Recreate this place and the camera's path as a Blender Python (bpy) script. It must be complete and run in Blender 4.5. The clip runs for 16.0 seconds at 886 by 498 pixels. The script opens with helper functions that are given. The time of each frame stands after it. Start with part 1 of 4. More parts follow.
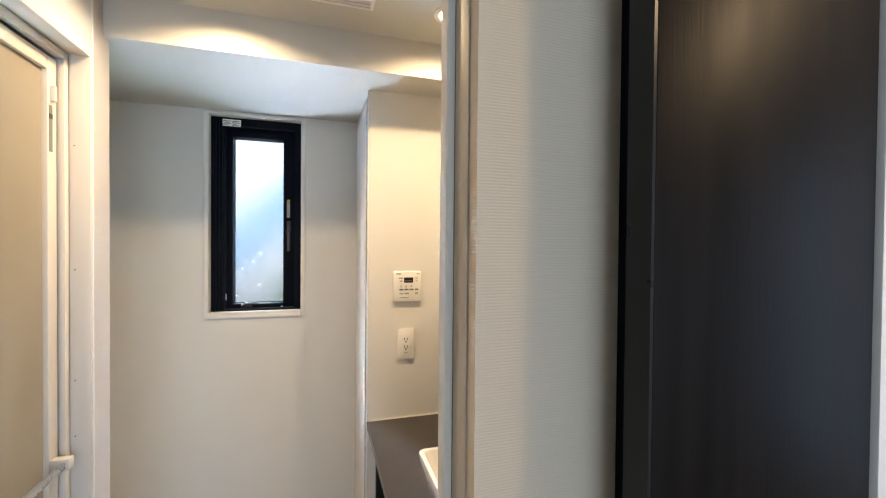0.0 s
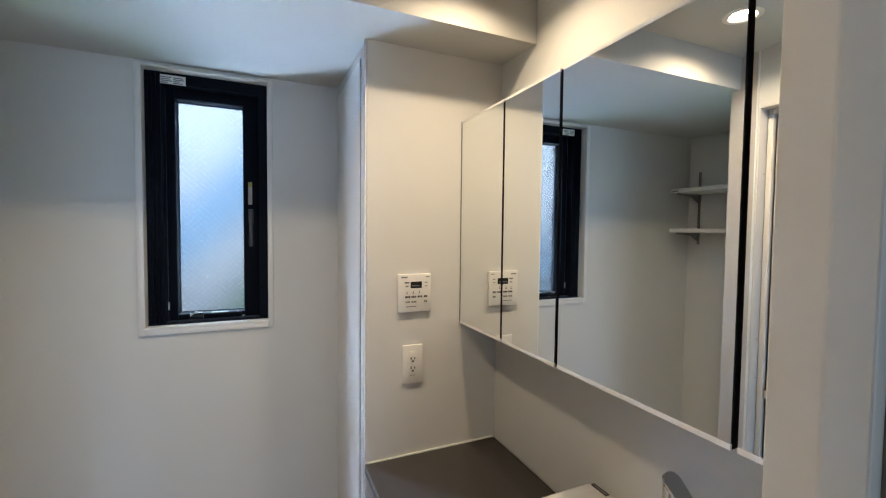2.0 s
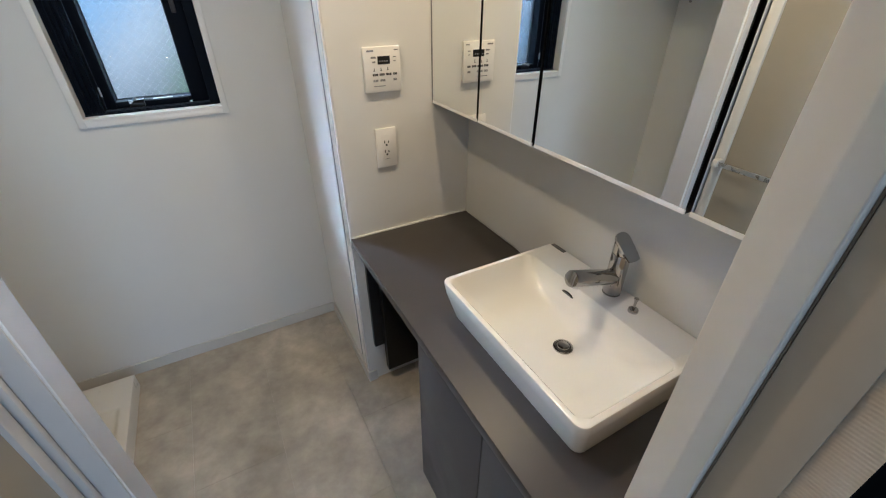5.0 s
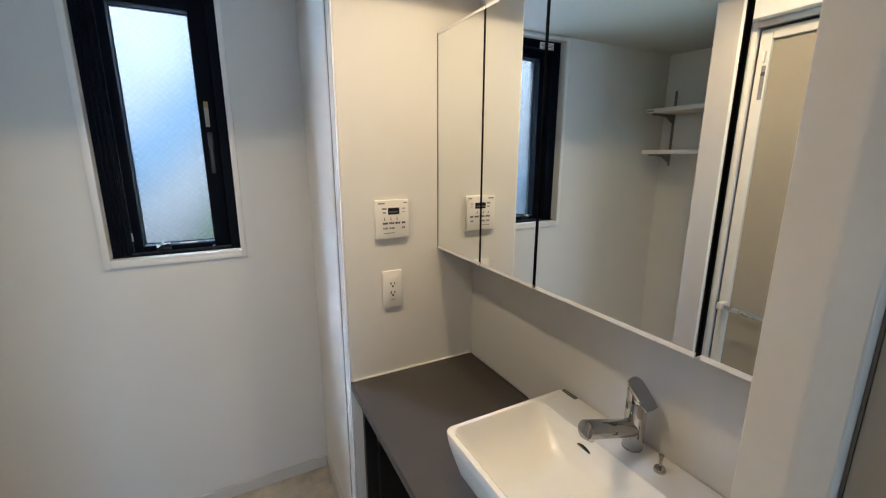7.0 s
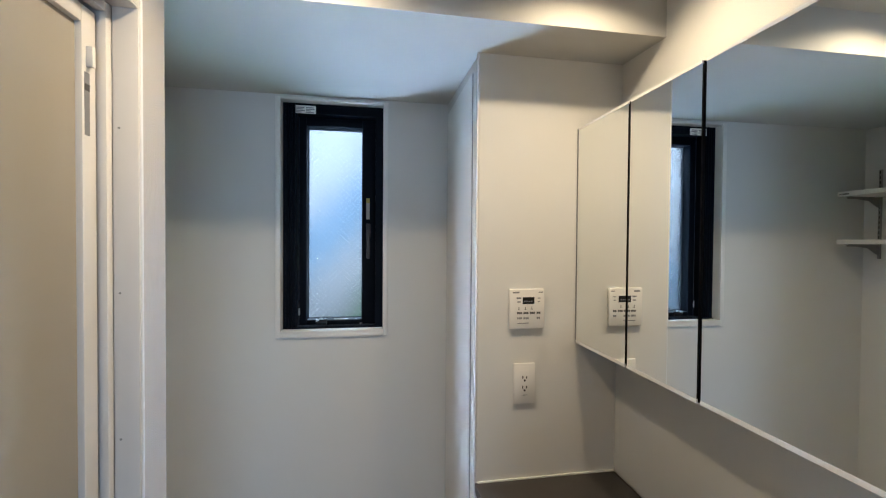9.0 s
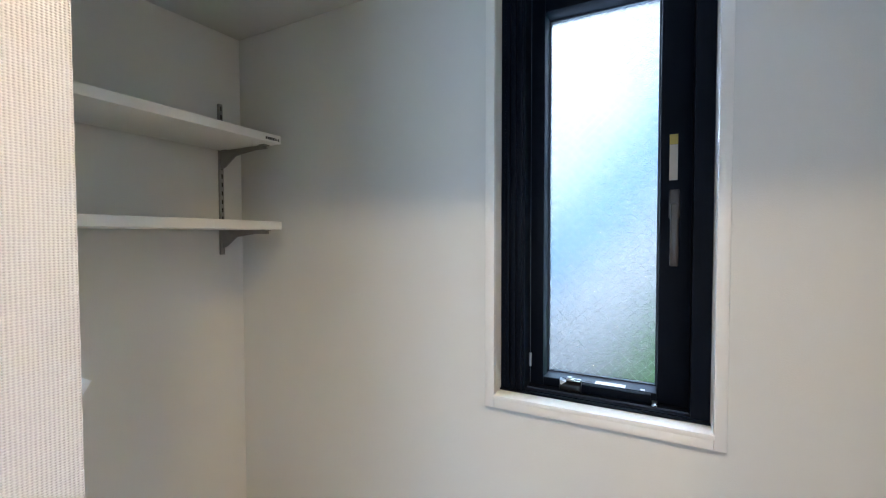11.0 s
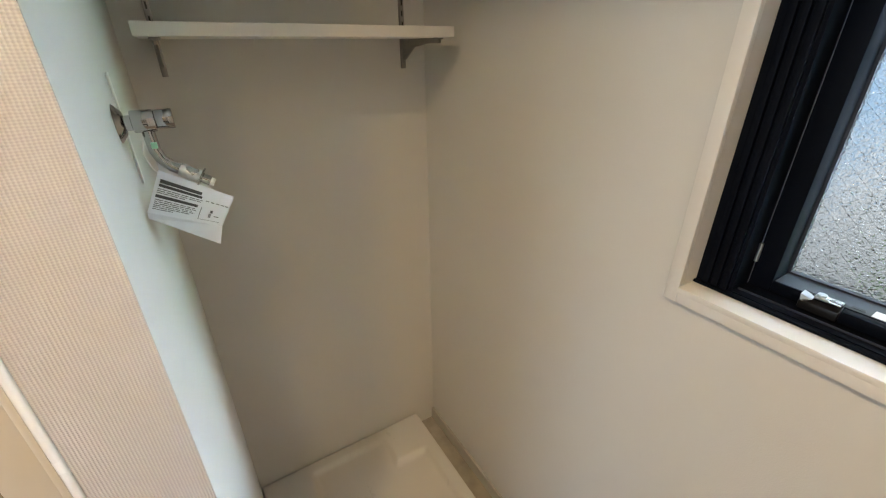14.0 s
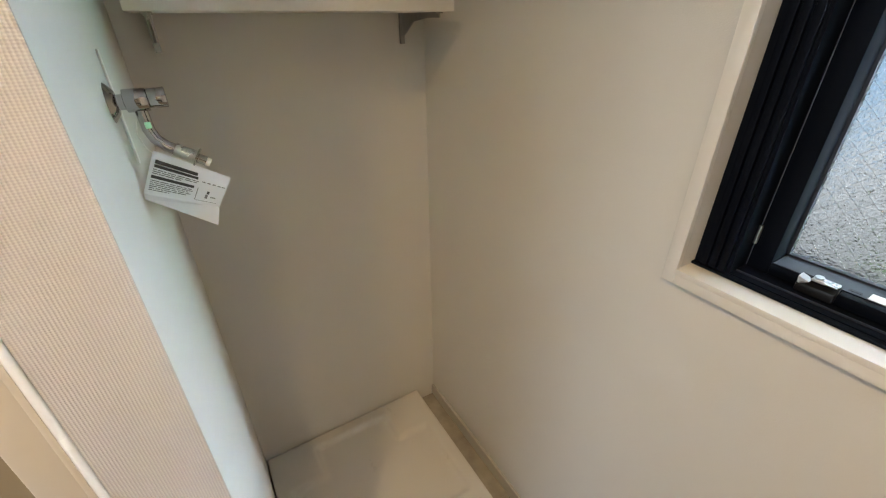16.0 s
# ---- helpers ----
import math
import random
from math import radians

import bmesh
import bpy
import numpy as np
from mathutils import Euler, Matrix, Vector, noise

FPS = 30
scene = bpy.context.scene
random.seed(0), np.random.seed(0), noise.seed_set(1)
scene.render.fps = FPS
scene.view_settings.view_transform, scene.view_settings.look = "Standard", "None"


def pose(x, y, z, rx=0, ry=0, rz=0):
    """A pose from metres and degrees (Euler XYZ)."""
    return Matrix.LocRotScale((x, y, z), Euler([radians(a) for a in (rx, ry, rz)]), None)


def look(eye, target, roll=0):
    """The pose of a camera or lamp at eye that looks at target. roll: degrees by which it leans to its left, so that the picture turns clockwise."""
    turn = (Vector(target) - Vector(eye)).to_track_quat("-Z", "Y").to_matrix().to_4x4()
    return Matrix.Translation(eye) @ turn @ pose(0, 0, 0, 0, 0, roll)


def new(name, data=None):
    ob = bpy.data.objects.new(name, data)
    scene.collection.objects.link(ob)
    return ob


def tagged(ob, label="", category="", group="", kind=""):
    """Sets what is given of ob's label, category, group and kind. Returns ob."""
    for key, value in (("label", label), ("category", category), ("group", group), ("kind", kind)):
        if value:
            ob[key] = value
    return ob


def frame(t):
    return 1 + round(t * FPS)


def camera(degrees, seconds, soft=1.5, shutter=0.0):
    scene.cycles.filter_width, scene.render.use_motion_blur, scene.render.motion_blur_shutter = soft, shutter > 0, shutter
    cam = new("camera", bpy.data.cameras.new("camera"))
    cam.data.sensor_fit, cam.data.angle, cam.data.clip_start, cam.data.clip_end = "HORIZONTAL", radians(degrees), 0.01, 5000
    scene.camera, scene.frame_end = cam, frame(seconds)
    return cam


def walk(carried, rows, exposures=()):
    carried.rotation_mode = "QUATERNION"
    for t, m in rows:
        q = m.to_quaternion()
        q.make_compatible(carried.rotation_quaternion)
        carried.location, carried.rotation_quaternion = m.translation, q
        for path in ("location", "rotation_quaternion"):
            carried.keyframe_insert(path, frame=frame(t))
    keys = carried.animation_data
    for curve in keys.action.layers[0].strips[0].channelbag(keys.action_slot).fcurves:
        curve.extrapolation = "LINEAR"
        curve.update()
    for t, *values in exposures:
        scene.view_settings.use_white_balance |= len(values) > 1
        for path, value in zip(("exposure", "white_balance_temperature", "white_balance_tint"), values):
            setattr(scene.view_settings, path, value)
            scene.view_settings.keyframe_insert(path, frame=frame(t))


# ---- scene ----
cam = camera(94.4, 16.0, soft=1.15)
PATH = [
    (0, (0.096, -2.185, 1.441), (0.678, -0.272, 1.414), 0.5),
    (0.5, (0.010, -2.077, 1.452), (0.628, -0.175, 1.410), 0.6),
    (1, (-0.043, -1.941, 1.440), (0.619, -0.054, 1.398), 0.7),
    (1.5, (-0.026, -1.837, 1.452), (0.703, 0.025, 1.400), 0.7),
    (2, (-0.004, -1.797, 1.463), (0.798, 0.034, 1.380), 0.6),
    (2.5, (-0.012, -1.781, 1.465), (0.855, 0.015, 1.314), 0.5),
    (3, (-0.026, -1.774, 1.464), (0.877, -0.018, 1.146), 0.4),
    (3.5, (-0.022, -1.772, 1.466), (0.883, -0.071, 0.929), 0.1),
    (4, (-0.026, -1.768, 1.469), (0.853, -0.151, 0.686), -0.0),
    (4.2, (-0.029, -1.767, 1.468), (0.836, -0.190, 0.593), 0.1),
    (4.7, (-0.028, -1.768, 1.467), (0.801, -0.272, 0.431), 0.2),
    (5.2, (-0.027, -1.769, 1.466), (0.788, -0.295, 0.388), 0.1),
    (5.75, (-0.026, -1.770, 1.465), (0.805, -0.252, 0.463), -0.0),
    (6.3, (-0.026, -1.770, 1.465), (0.848, -0.158, 0.667), 0.0),
    (6.5, (-0.025, -1.771, 1.466), (0.865, -0.122, 0.768), 0.1),
    (7, (-0.018, -1.775, 1.464), (0.890, -0.050, 1.019), 0.1),
    (7.5, (-0.015, -1.782, 1.462), (0.870, -0.002, 1.237), 0.2),
    (8, (-0.007, -1.804, 1.466), (0.774, 0.035, 1.366), 0.4),
    (8.5, (-0.004, -1.830, 1.475), (0.548, 0.091, 1.416), 0.3),
    (8.7, (-0.027, -1.816, 1.471), (0.439, 0.128, 1.424), 0.4),
    (9.2, (-0.025, -1.700, 1.472), (0.209, 0.286, 1.437), 0.4),
    (9.75, (-0.026, -1.462, 1.471), (-0.087, 0.537, 1.430), 0.2),
    (10.3, (-0.039, -1.180, 1.467), (-0.445, 0.777, 1.412), 0.1),
    (10.8, (-0.073, -0.949, 1.459), (-0.832, 0.900, 1.398), -0.0),
    (11, (-0.091, -0.869, 1.455), (-0.996, 0.914, 1.394), -0.1),
    (11.5, (-0.133, -0.714, 1.467), (-1.365, 0.860, 1.391), -0.2),
    (12, (-0.116, -0.656, 1.464), (-1.615, 0.666, 1.379), -0.0),
    (12.5, (-0.108, -0.650, 1.459), (-1.743, 0.489, 1.292), -0.2),
    (13, (-0.109, -0.641, 1.456), (-1.771, 0.406, 1.081), -0.3),
    (13.5, (-0.111, -0.639, 1.455), (-1.728, 0.359, 0.829), -0.5),
    (14, (-0.115, -0.637, 1.457), (-1.642, 0.301, 0.570), -0.5),
    (14.5, (-0.118, -0.632, 1.457), (-1.538, 0.230, 0.344), -0.7),
    (15, (-0.121, -0.627, 1.456), (-1.478, 0.189, 0.236), -0.9),
    (15.5, (-0.120, -0.629, 1.459), (-1.509, 0.214, 0.293), -0.6),
    (16, (-0.114, -0.631, 1.460), (-1.605, 0.275, 0.482), -0.5),
]
EXPOSURES = [
    (0.0, 0.02, 6650, 17),
    (0.6, -0.35, 6350, 15.5),
    (1.5, -0.57, 5850, 14.5),
    (4.2, -0.42, 5550, 13),
    (6.3, -0.42, 5700, 13.5),
    (7.5, -0.45, 5900, 14),
    (8.7, -0.61, 5600, 13),
    (10.8, -0.08, 5700, 14.5),
    (11.5, 0.20, 6250, 17.5),
    (12.0, 0.08, 7050, 19.5),
    (12.5, 0.03, 7100, 19),
    (13.5, -0.10, 7150, 17),
    (15.0, -0.36, 7100, 16.5),
    (16.0, -0.26, 7150, 17),
]
walk(cam, [(t, look(eye, target, roll)) for t, eye, target, roll in PATH], EXPOSURES)

# ---------------------------------------------------------------- plan, metres
X_NICHE, X_BATH, X_STUB, X_EAST = -1.243, -0.507, 0.288, 0.762
Y_DOOR, Y_PART, Y_STUB, Y_BEAM = -1.775, -0.706, -0.543, -0.742
Z_CEIL, Z_BEAM, Z_HALL = 2.165, 2.055, 2.25
WIN = (-0.400, 0.012, 1.095, 2.045)


# ---------------------------------------------------------------- mesh helpers
def bx(bm, x0, x1, y0, y1, z0, z1, bevel=0.0, segments=2):
    """A box, with bevelled edges if asked."""
    made = bmesh.ops.create_cube(bm, size=1.0)["verts"]
    for v in made:
        v.co = Vector(((x0 + x1) / 2 + v.co.x * (x1 - x0), (y0 + y1) / 2 + v.co.y * (y1 - y0), (z0 + z1) / 2 + v.co.z * (z1 - z0)))
    if bevel:
        edges = list({e for v in made for e in v.link_edges})
        bmesh.ops.bevel(bm, geom=edges, offset=bevel, segments=segments, profile=0.5, affect="EDGES")
    return bm


def box(*dims, bevel=0.0, segments=2):
    return bx(bmesh.new(), *dims, bevel=bevel, segments=segments)


def cyl(bm, p, q, r, r2=None, seg=28, bevel=0.0):
    """A round bar from p to q."""
    p, q = Vector(p), Vector(q)
    turn = (q - p).to_track_quat("Z", "Y").to_matrix().to_4x4()
    made = bmesh.ops.create_cone(bm, cap_ends=True, segments=seg, radius1=r, radius2=r if r2 is None else r2, depth=(q - p).length,
                                 matrix=Matrix.Translation((p + q) / 2) @ turn)["verts"]
    if bevel:
        rims = [e for e in {e for v in made for e in v.link_edges} if max(len(f.verts) for f in e.link_faces) > 4]
        bmesh.ops.bevel(bm, geom=rims, offset=bevel, segments=2, profile=0.5, affect="EDGES")
    return bm


def tube(bm, path, r, seg=14, squash=1.0):
    """A pipe along a path of points."""
    path = [Vector(p) for p in path]
    rings, side = [], None
    for i, p in enumerate(path):
        way = (path[min(i + 1, len(path) - 1)] - path[max(i - 1, 0)]).normalized()
        side = (side - way * side.dot(way)).normalized() if side else way.orthogonal().normalized()
        up = way.cross(side)
        rings.append([bm.verts.new(p + r * (math.cos(a) * side + squash * math.sin(a) * up)) for a in (2 * math.pi * k / seg for k in range(seg))])
    for a, b in zip(rings, rings[1:]):
        for k in range(seg):
            bm.faces.new((a[k], a[(k + 1) % seg], b[(k + 1) % seg], b[k]))
    bm.faces.new(rings[0][::-1]), bm.faces.new(rings[-1])
    return bm


def rounded(x0, x1, y0, y1, z, r, n=8):
    """The corners of a rounded rectangle, anticlockwise."""
    out = []
    for cx, cy, start in ((x1 - r, y1 - r, 0), (x0 + r, y1 - r, 90), (x0 + r, y0 + r, 180), (x1 - r, y0 + r, 270)):
        out += [(cx + r * math.cos(radians(start + 90 * k / n)), cy + r * math.sin(radians(start + 90 * k / n)), z) for k in range(n + 1)]
    return out


def loft(bm, rings, close=True):
    """Skin through rings of equal length, capped at both ends."""
    made = [[bm.verts.new(p) for p in ring] for ring in rings]
    n = len(made[0])
    for a, b in zip(made, made[1:]):
        for k in range(n):
            bm.faces.new((a[k], a[(k + 1) % n], b[(k + 1) % n], b[k]))
    if close:
        bm.faces.new(made[0][::-1]), bm.faces.new(made[-1])
    return bm


def smooth(ob, degrees=35):
    for f in ob.data.polygons:
        f.use_smooth = True
    ob.data.set_sharp_from_angle(angle=radians(degrees))
    return ob


def origin(ob):
    return ob.location + (origin(ob.parent) if ob.parent else Vector())


def part(name, bm, material, parent=None, label="", soft=True):
    """Links a bmesh, given in world metres, as one mesh object under a thing."""
    if parent:
        bmesh.ops.translate(bm, verts=bm.verts, vec=-origin(parent))
    bmesh.ops.recalc_face_normals(bm, faces=bm.faces)
    data = bpy.data.meshes.new(name)
    bm.to_mesh(data), bm.free()
    data.materials.append(material)
    ob = new(name, data)
    ob.parent = parent
    if label:
        ob["label"] = label
    return smooth(ob) if soft else ob


def thing(name, at, label, category, group=""):
    ob = new(name)
    ob.location = at
    ob.empty_display_size = 0.05
    return tagged(ob, label, category, group)


def structure(name, bm, material, label, soft=False):
    return tagged(part(name, bm, material, soft=soft), label, kind="structure")


# ---------------------------------------------------------------- materials
def material(name, colour, rough=0.5, metal=0.0, spread=0.06, scale=6.0, grain=0.0, grain_scale=300.0, stretch=(1, 1, 1), coat=0.0, depth=0.002, rough_spread=0.08):
    """A principled surface with broad tint and gloss variation, and fine relief."""
    m = bpy.data.materials.new(name)
    m.use_nodes = True
    n, l = m.node_tree.nodes, m.node_tree.links
    p = n["Principled BSDF"]
    p.inputs["Roughness"].default_value, p.inputs["Metallic"].default_value, p.inputs["Coat Weight"].default_value = rough, metal, coat
    p.inputs["Coat Roughness"].default_value = 0.08
    where = n.new("ShaderNodeTexCoord")
    place = n.new("ShaderNodeMapping")
    place.inputs["Scale"].default_value = stretch
    l.new(where.outputs["Object"], place.inputs["Vector"])
    broad = n.new("ShaderNodeTexNoise")
    broad.inputs["Scale"].default_value, broad.inputs["Detail"].default_value = scale, 5
    l.new(place.outputs["Vector"], broad.inputs["Vector"])
    ramp = n.new("ShaderNodeValToRGB")
    ramp.color_ramp.elements[0].position, ramp.color_ramp.elements[1].position = 0.3, 0.7
    ramp.color_ramp.elements[0].color = (*[c * (1 - spread) for c in colour], 1)
    ramp.color_ramp.elements[1].color = (*[min(1, c * (1 + spread)) for c in colour], 1)
    l.new(broad.outputs["Fac"], ramp.inputs["Fac"])
    l.new(ramp.outputs["Color"], p.inputs["Base Color"])
    gloss = n.new("ShaderNodeMapRange")
    gloss.inputs["To Min"].default_value, gloss.inputs["To Max"].default_value = max(0, rough - rough_spread), min(1, rough + rough_spread)
    l.new(broad.outputs["Fac"], gloss.inputs["Value"])
    l.new(gloss.outputs["Result"], p.inputs["Roughness"])
    if grain:
        fine = n.new("ShaderNodeTexNoise")
        fine.inputs["Scale"].default_value, fine.inputs["Detail"].default_value = grain_scale, 3
        l.new(place.outputs["Vector"], fine.inputs["Vector"])
        bump = n.new("ShaderNodeBump")
        bump.inputs["Strength"].default_value, bump.inputs["Distance"].default_value = grain, depth
        l.new(fine.outputs["Fac"], bump.inputs["Height"])
        l.new(bump.outputs["Normal"], p.inputs["Normal"])
    return m


def weave(name, colour, across, pitch, depth, spread=0.1, second=0.85):
    """Wallpaper with a woven, ribbed relief; across names the axis along which the ribs follow one another."""
    m = material(name, colour, 0.75, spread=0.03, scale=3)
    n, l = m.node_tree.nodes, m.node_tree.links
    p = n["Principled BSDF"]
    where = n.new("ShaderNodeTexCoord")
    split = n.new("ShaderNodeSeparateXYZ")
    wobble = n.new("ShaderNodeTexNoise")
    wobble.inputs["Scale"].default_value, wobble.inputs["Detail"].default_value = 120, 4
    l.new(where.outputs["Object"], split.inputs["Vector"])
    l.new(where.outputs["Object"], wobble.inputs["Vector"])

    def ribs(axis, size, drift):
        shift = n.new("ShaderNodeMath")
        shift.operation = "MULTIPLY_ADD"
        l.new(wobble.outputs["Fac"], shift.inputs[0])
        shift.inputs[1].default_value = drift
        l.new(split.outputs[axis], shift.inputs[2])
        turn = n.new("ShaderNodeMath")
        turn.operation = "MULTIPLY"
        turn.inputs[1].default_value = 2 * math.pi / size
        l.new(shift.outputs[0], turn.inputs[0])
        wave = n.new("ShaderNodeMath")
        wave.operation = "SINE"
        l.new(turn.outputs[0], wave.inputs[0])
        return wave.outputs[0]

    a, b = ribs(across, pitch, 0.0006), ribs("Z" if across != "Z" else "X", pitch * 0.8, 0.0012)
    mix = n.new("ShaderNodeMath")
    mix.operation = "MULTIPLY_ADD"
    l.new(b, mix.inputs[0])
    mix.inputs[1].default_value = second
    fray = n.new("ShaderNodeTexNoise")
    fray.inputs["Scale"].default_value, fray.inputs["Detail"].default_value = 420, 2
    l.new(where.outputs["Object"], fray.inputs["Vector"])
    knots = n.new("ShaderNodeMath")
    knots.operation, knots.inputs[1].default_value = "MULTIPLY_ADD", 1.5
    l.new(fray.outputs["Fac"], knots.inputs[0]), l.new(a, knots.inputs[2])
    l.new(knots.outputs[0], mix.inputs[2])
    bump = n.new("ShaderNodeBump")
    bump.inputs["Strength"].default_value, bump.inputs["Distance"].default_value = 1.0, depth
    l.new(mix.outputs[0], bump.inputs["Height"])
    l.new(bump.outputs["Normal"], p.inputs["Normal"])
    # Gaps between ribs take a darker colour, shade painted on top of the relief.
    ramp = n.new("ShaderNodeValToRGB")
    ramp.color_ramp.elements[0].color = (*[c * (1 - spread) for c in colour], 1)
    ramp.color_ramp.elements[1].color = (*colour, 1)
    scale = n.new("ShaderNodeMapRange")
    scale.inputs["From Min"].default_value, scale.inputs["From Max"].default_value = -0.9, 2.2
    l.new(mix.outputs[0], scale.inputs["Value"])
    l.new(scale.outputs["Result"], ramp.inputs["Fac"])
    l.new(ramp.outputs["Color"], p.inputs["Base Color"])
    return m


def wood(name, dark, light, rough, axis_scale=(18, 18, 1.2), bump_strength=0.25):
    """Straight-grained dark veneer."""
    m = material(name, dark, rough, scale=2.0, stretch=axis_scale, grain=bump_strength, grain_scale=14, depth=0.0006, coat=0.0)
    n, l = m.node_tree.nodes, m.node_tree.links
    ramp = next(x for x in n if x.type == "VALTORGB")
    ramp.color_ramp.elements[0].color, ramp.color_ramp.elements[1].color = (*dark, 1), (*light, 1)
    return m


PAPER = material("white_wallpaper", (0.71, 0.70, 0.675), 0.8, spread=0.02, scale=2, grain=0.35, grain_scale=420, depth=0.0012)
# Colour lowered below the wall paper to darken the lamplit beam and soffit.
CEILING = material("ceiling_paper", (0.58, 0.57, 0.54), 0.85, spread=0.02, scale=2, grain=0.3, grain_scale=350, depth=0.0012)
WEAVE_Y = weave("woven_wallpaper", (0.61, 0.56, 0.52), "Y", 0.0028, 0.00018, 0.20, 0.85)
# Ribbed paper is near white; its beige carries the hall's warm light.
WEAVE_Z = weave("ribbed_wallpaper", (0.61, 0.505, 0.385), "Z", 0.0034, 0.00012, 0.06, 0.04)
TRIM = material("white_trim", (0.80, 0.78, 0.75), 0.35, spread=0.015, scale=4)
GLOSSTRIM = material("white_edge_trim", (0.84, 0.84, 0.84), 0.25, spread=0.01, scale=4)
JAMB = material("cream_jamb", (0.62, 0.57, 0.49), 0.62, spread=0.02, scale=4)
SHADECASING = material("shade_toned_casing", (0.52, 0.44, 0.34), 0.45, spread=0.03, scale=6)
GROOVE = material("brown_joint", (0.16, 0.125, 0.09), 0.6, spread=0.1)
SKIRT = material("grey_white_skirting", (0.56, 0.54, 0.51), 0.45, spread=0.03, scale=8)
ALU = material("black_aluminium", (0.0035, 0.005, 0.009), 0.45, 0.0, spread=0.12, scale=20, grain=0.08, grain_scale=900, depth=0.0004)
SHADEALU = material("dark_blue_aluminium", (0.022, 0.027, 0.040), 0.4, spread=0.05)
LEVER = material("dark_grey_lever", (0.040, 0.035, 0.033), 0.35, spread=0.08)
STICKER = material("shade_toned_sticker", (0.42, 0.36, 0.29), 0.5, spread=0.04, scale=30)
GLINTALU = material("painted_glint", (0.09, 0.11, 0.15), 0.4, spread=0.05)
GASKET = material("black_rubber", (0.010, 0.010, 0.011), 0.7, spread=0.1)
STEEL = material("brushed_steel", (0.62, 0.62, 0.61), 0.28, 1.0, spread=0.05, scale=30)
ZINC = material("zinc_rail", (0.34, 0.335, 0.325), 0.38, 1.0, spread=0.08, scale=40)
CHROME = material("chrome", (0.46, 0.46, 0.465), 0.06, 1.0, spread=0.02, scale=10, rough_spread=0.03)
MIRROR = material("mirror_glass", (0.93, 0.95, 0.94), 0.005, 1.0, spread=0.0, rough_spread=0.004)
CERAMIC = material("white_ceramic", (0.81, 0.80, 0.775), 0.08, spread=0.01, coat=0.3, rough_spread=0.03)
COUNTER = material("dark_taupe_laminate", (0.047, 0.040, 0.036), 0.42, spread=0.07, scale=14, grain=0.12, grain_scale=700, depth=0.0005)
CABINET = material("charcoal_laminate", (0.042, 0.038, 0.037), 0.45, spread=0.08, scale=12, grain=0.1, grain_scale=600, depth=0.0005)
SPLASH = material("glossy_splash_panel", (0.56, 0.555, 0.54), 0.12, spread=0.012, scale=3, rough_spread=0.04)
PLATE = material("white_plastic", (0.82, 0.80, 0.77), 0.35, spread=0.015, scale=20)
PAN = material("washing_pan_plastic", (0.68, 0.66, 0.63), 0.28, rough_spread=0.02, spread=0.008, scale=8, grain=0.05, grain_scale=500, depth=0.0005)
BLACK = material("black_plastic", (0.012, 0.012, 0.013), 0.3, spread=0.1)
INK = material("dark_print", (0.05, 0.05, 0.055), 0.6, spread=0.1)
PALEINK = material("grey_print", (0.22, 0.22, 0.235), 0.6, spread=0.1)
PAPERTAG = material("white_card", (0.80, 0.81, 0.86), 0.6, spread=0.02, scale=12)
YELLOW = material("yellow_sticker", (0.40, 0.30, 0.04), 0.4, spread=0.05)
GREEN = material("pale_green_plastic", (0.35, 0.72, 0.50), 0.35, spread=0.05)
SHELF = material("white_melamine", (0.80, 0.78, 0.75), 0.4, spread=0.015, scale=6)
FROST = material("frosted_acrylic", (0.36, 0.32, 0.26), 0.25, spread=0.03, scale=3, grain=0.15, grain_scale=500, depth=0.0006)
BATHFRAME = material("cream_aluminium", (0.70, 0.675, 0.65), 0.35, spread=0.015, scale=5)
BRONZE = material("warm_brown_sill", (0.30, 0.19, 0.09), 0.4, spread=0.08)
DARKWOOD = wood("dark_walnut_veneer", (0.0035, 0.0025, 0.0021), (0.0105, 0.0070, 0.0054), 0.44)
STONE = material("grey_beige_stone_vinyl", (0.385, 0.345, 0.29), 0.42, spread=0.28, scale=3.2, grain=0.12, grain_scale=260, depth=0.0006)
GROUT = material("joint", (0.36, 0.325, 0.275), 0.6, spread=0.1)


def vary(m, amount):
    """A small tint difference from piece to piece."""
    n, l = m.node_tree.nodes, m.node_tree.links
    p = n["Principled BSDF"]
    base = p.inputs["Base Color"].links[0].from_socket
    info = n.new("ShaderNodeObjectInfo")
    span = n.new("ShaderNodeMapRange")
    span.inputs["To Min"].default_value, span.inputs["To Max"].default_value = 1 - amount, 1 + amount
    hsv = n.new("ShaderNodeHueSaturation")
    l.new(info.outputs["Random"], span.inputs["Value"])
    l.new(span.outputs["Result"], hsv.inputs["Value"])
    l.new(base, hsv.inputs["Color"])
    l.new(hsv.outputs["Color"], p.inputs["Base Color"])


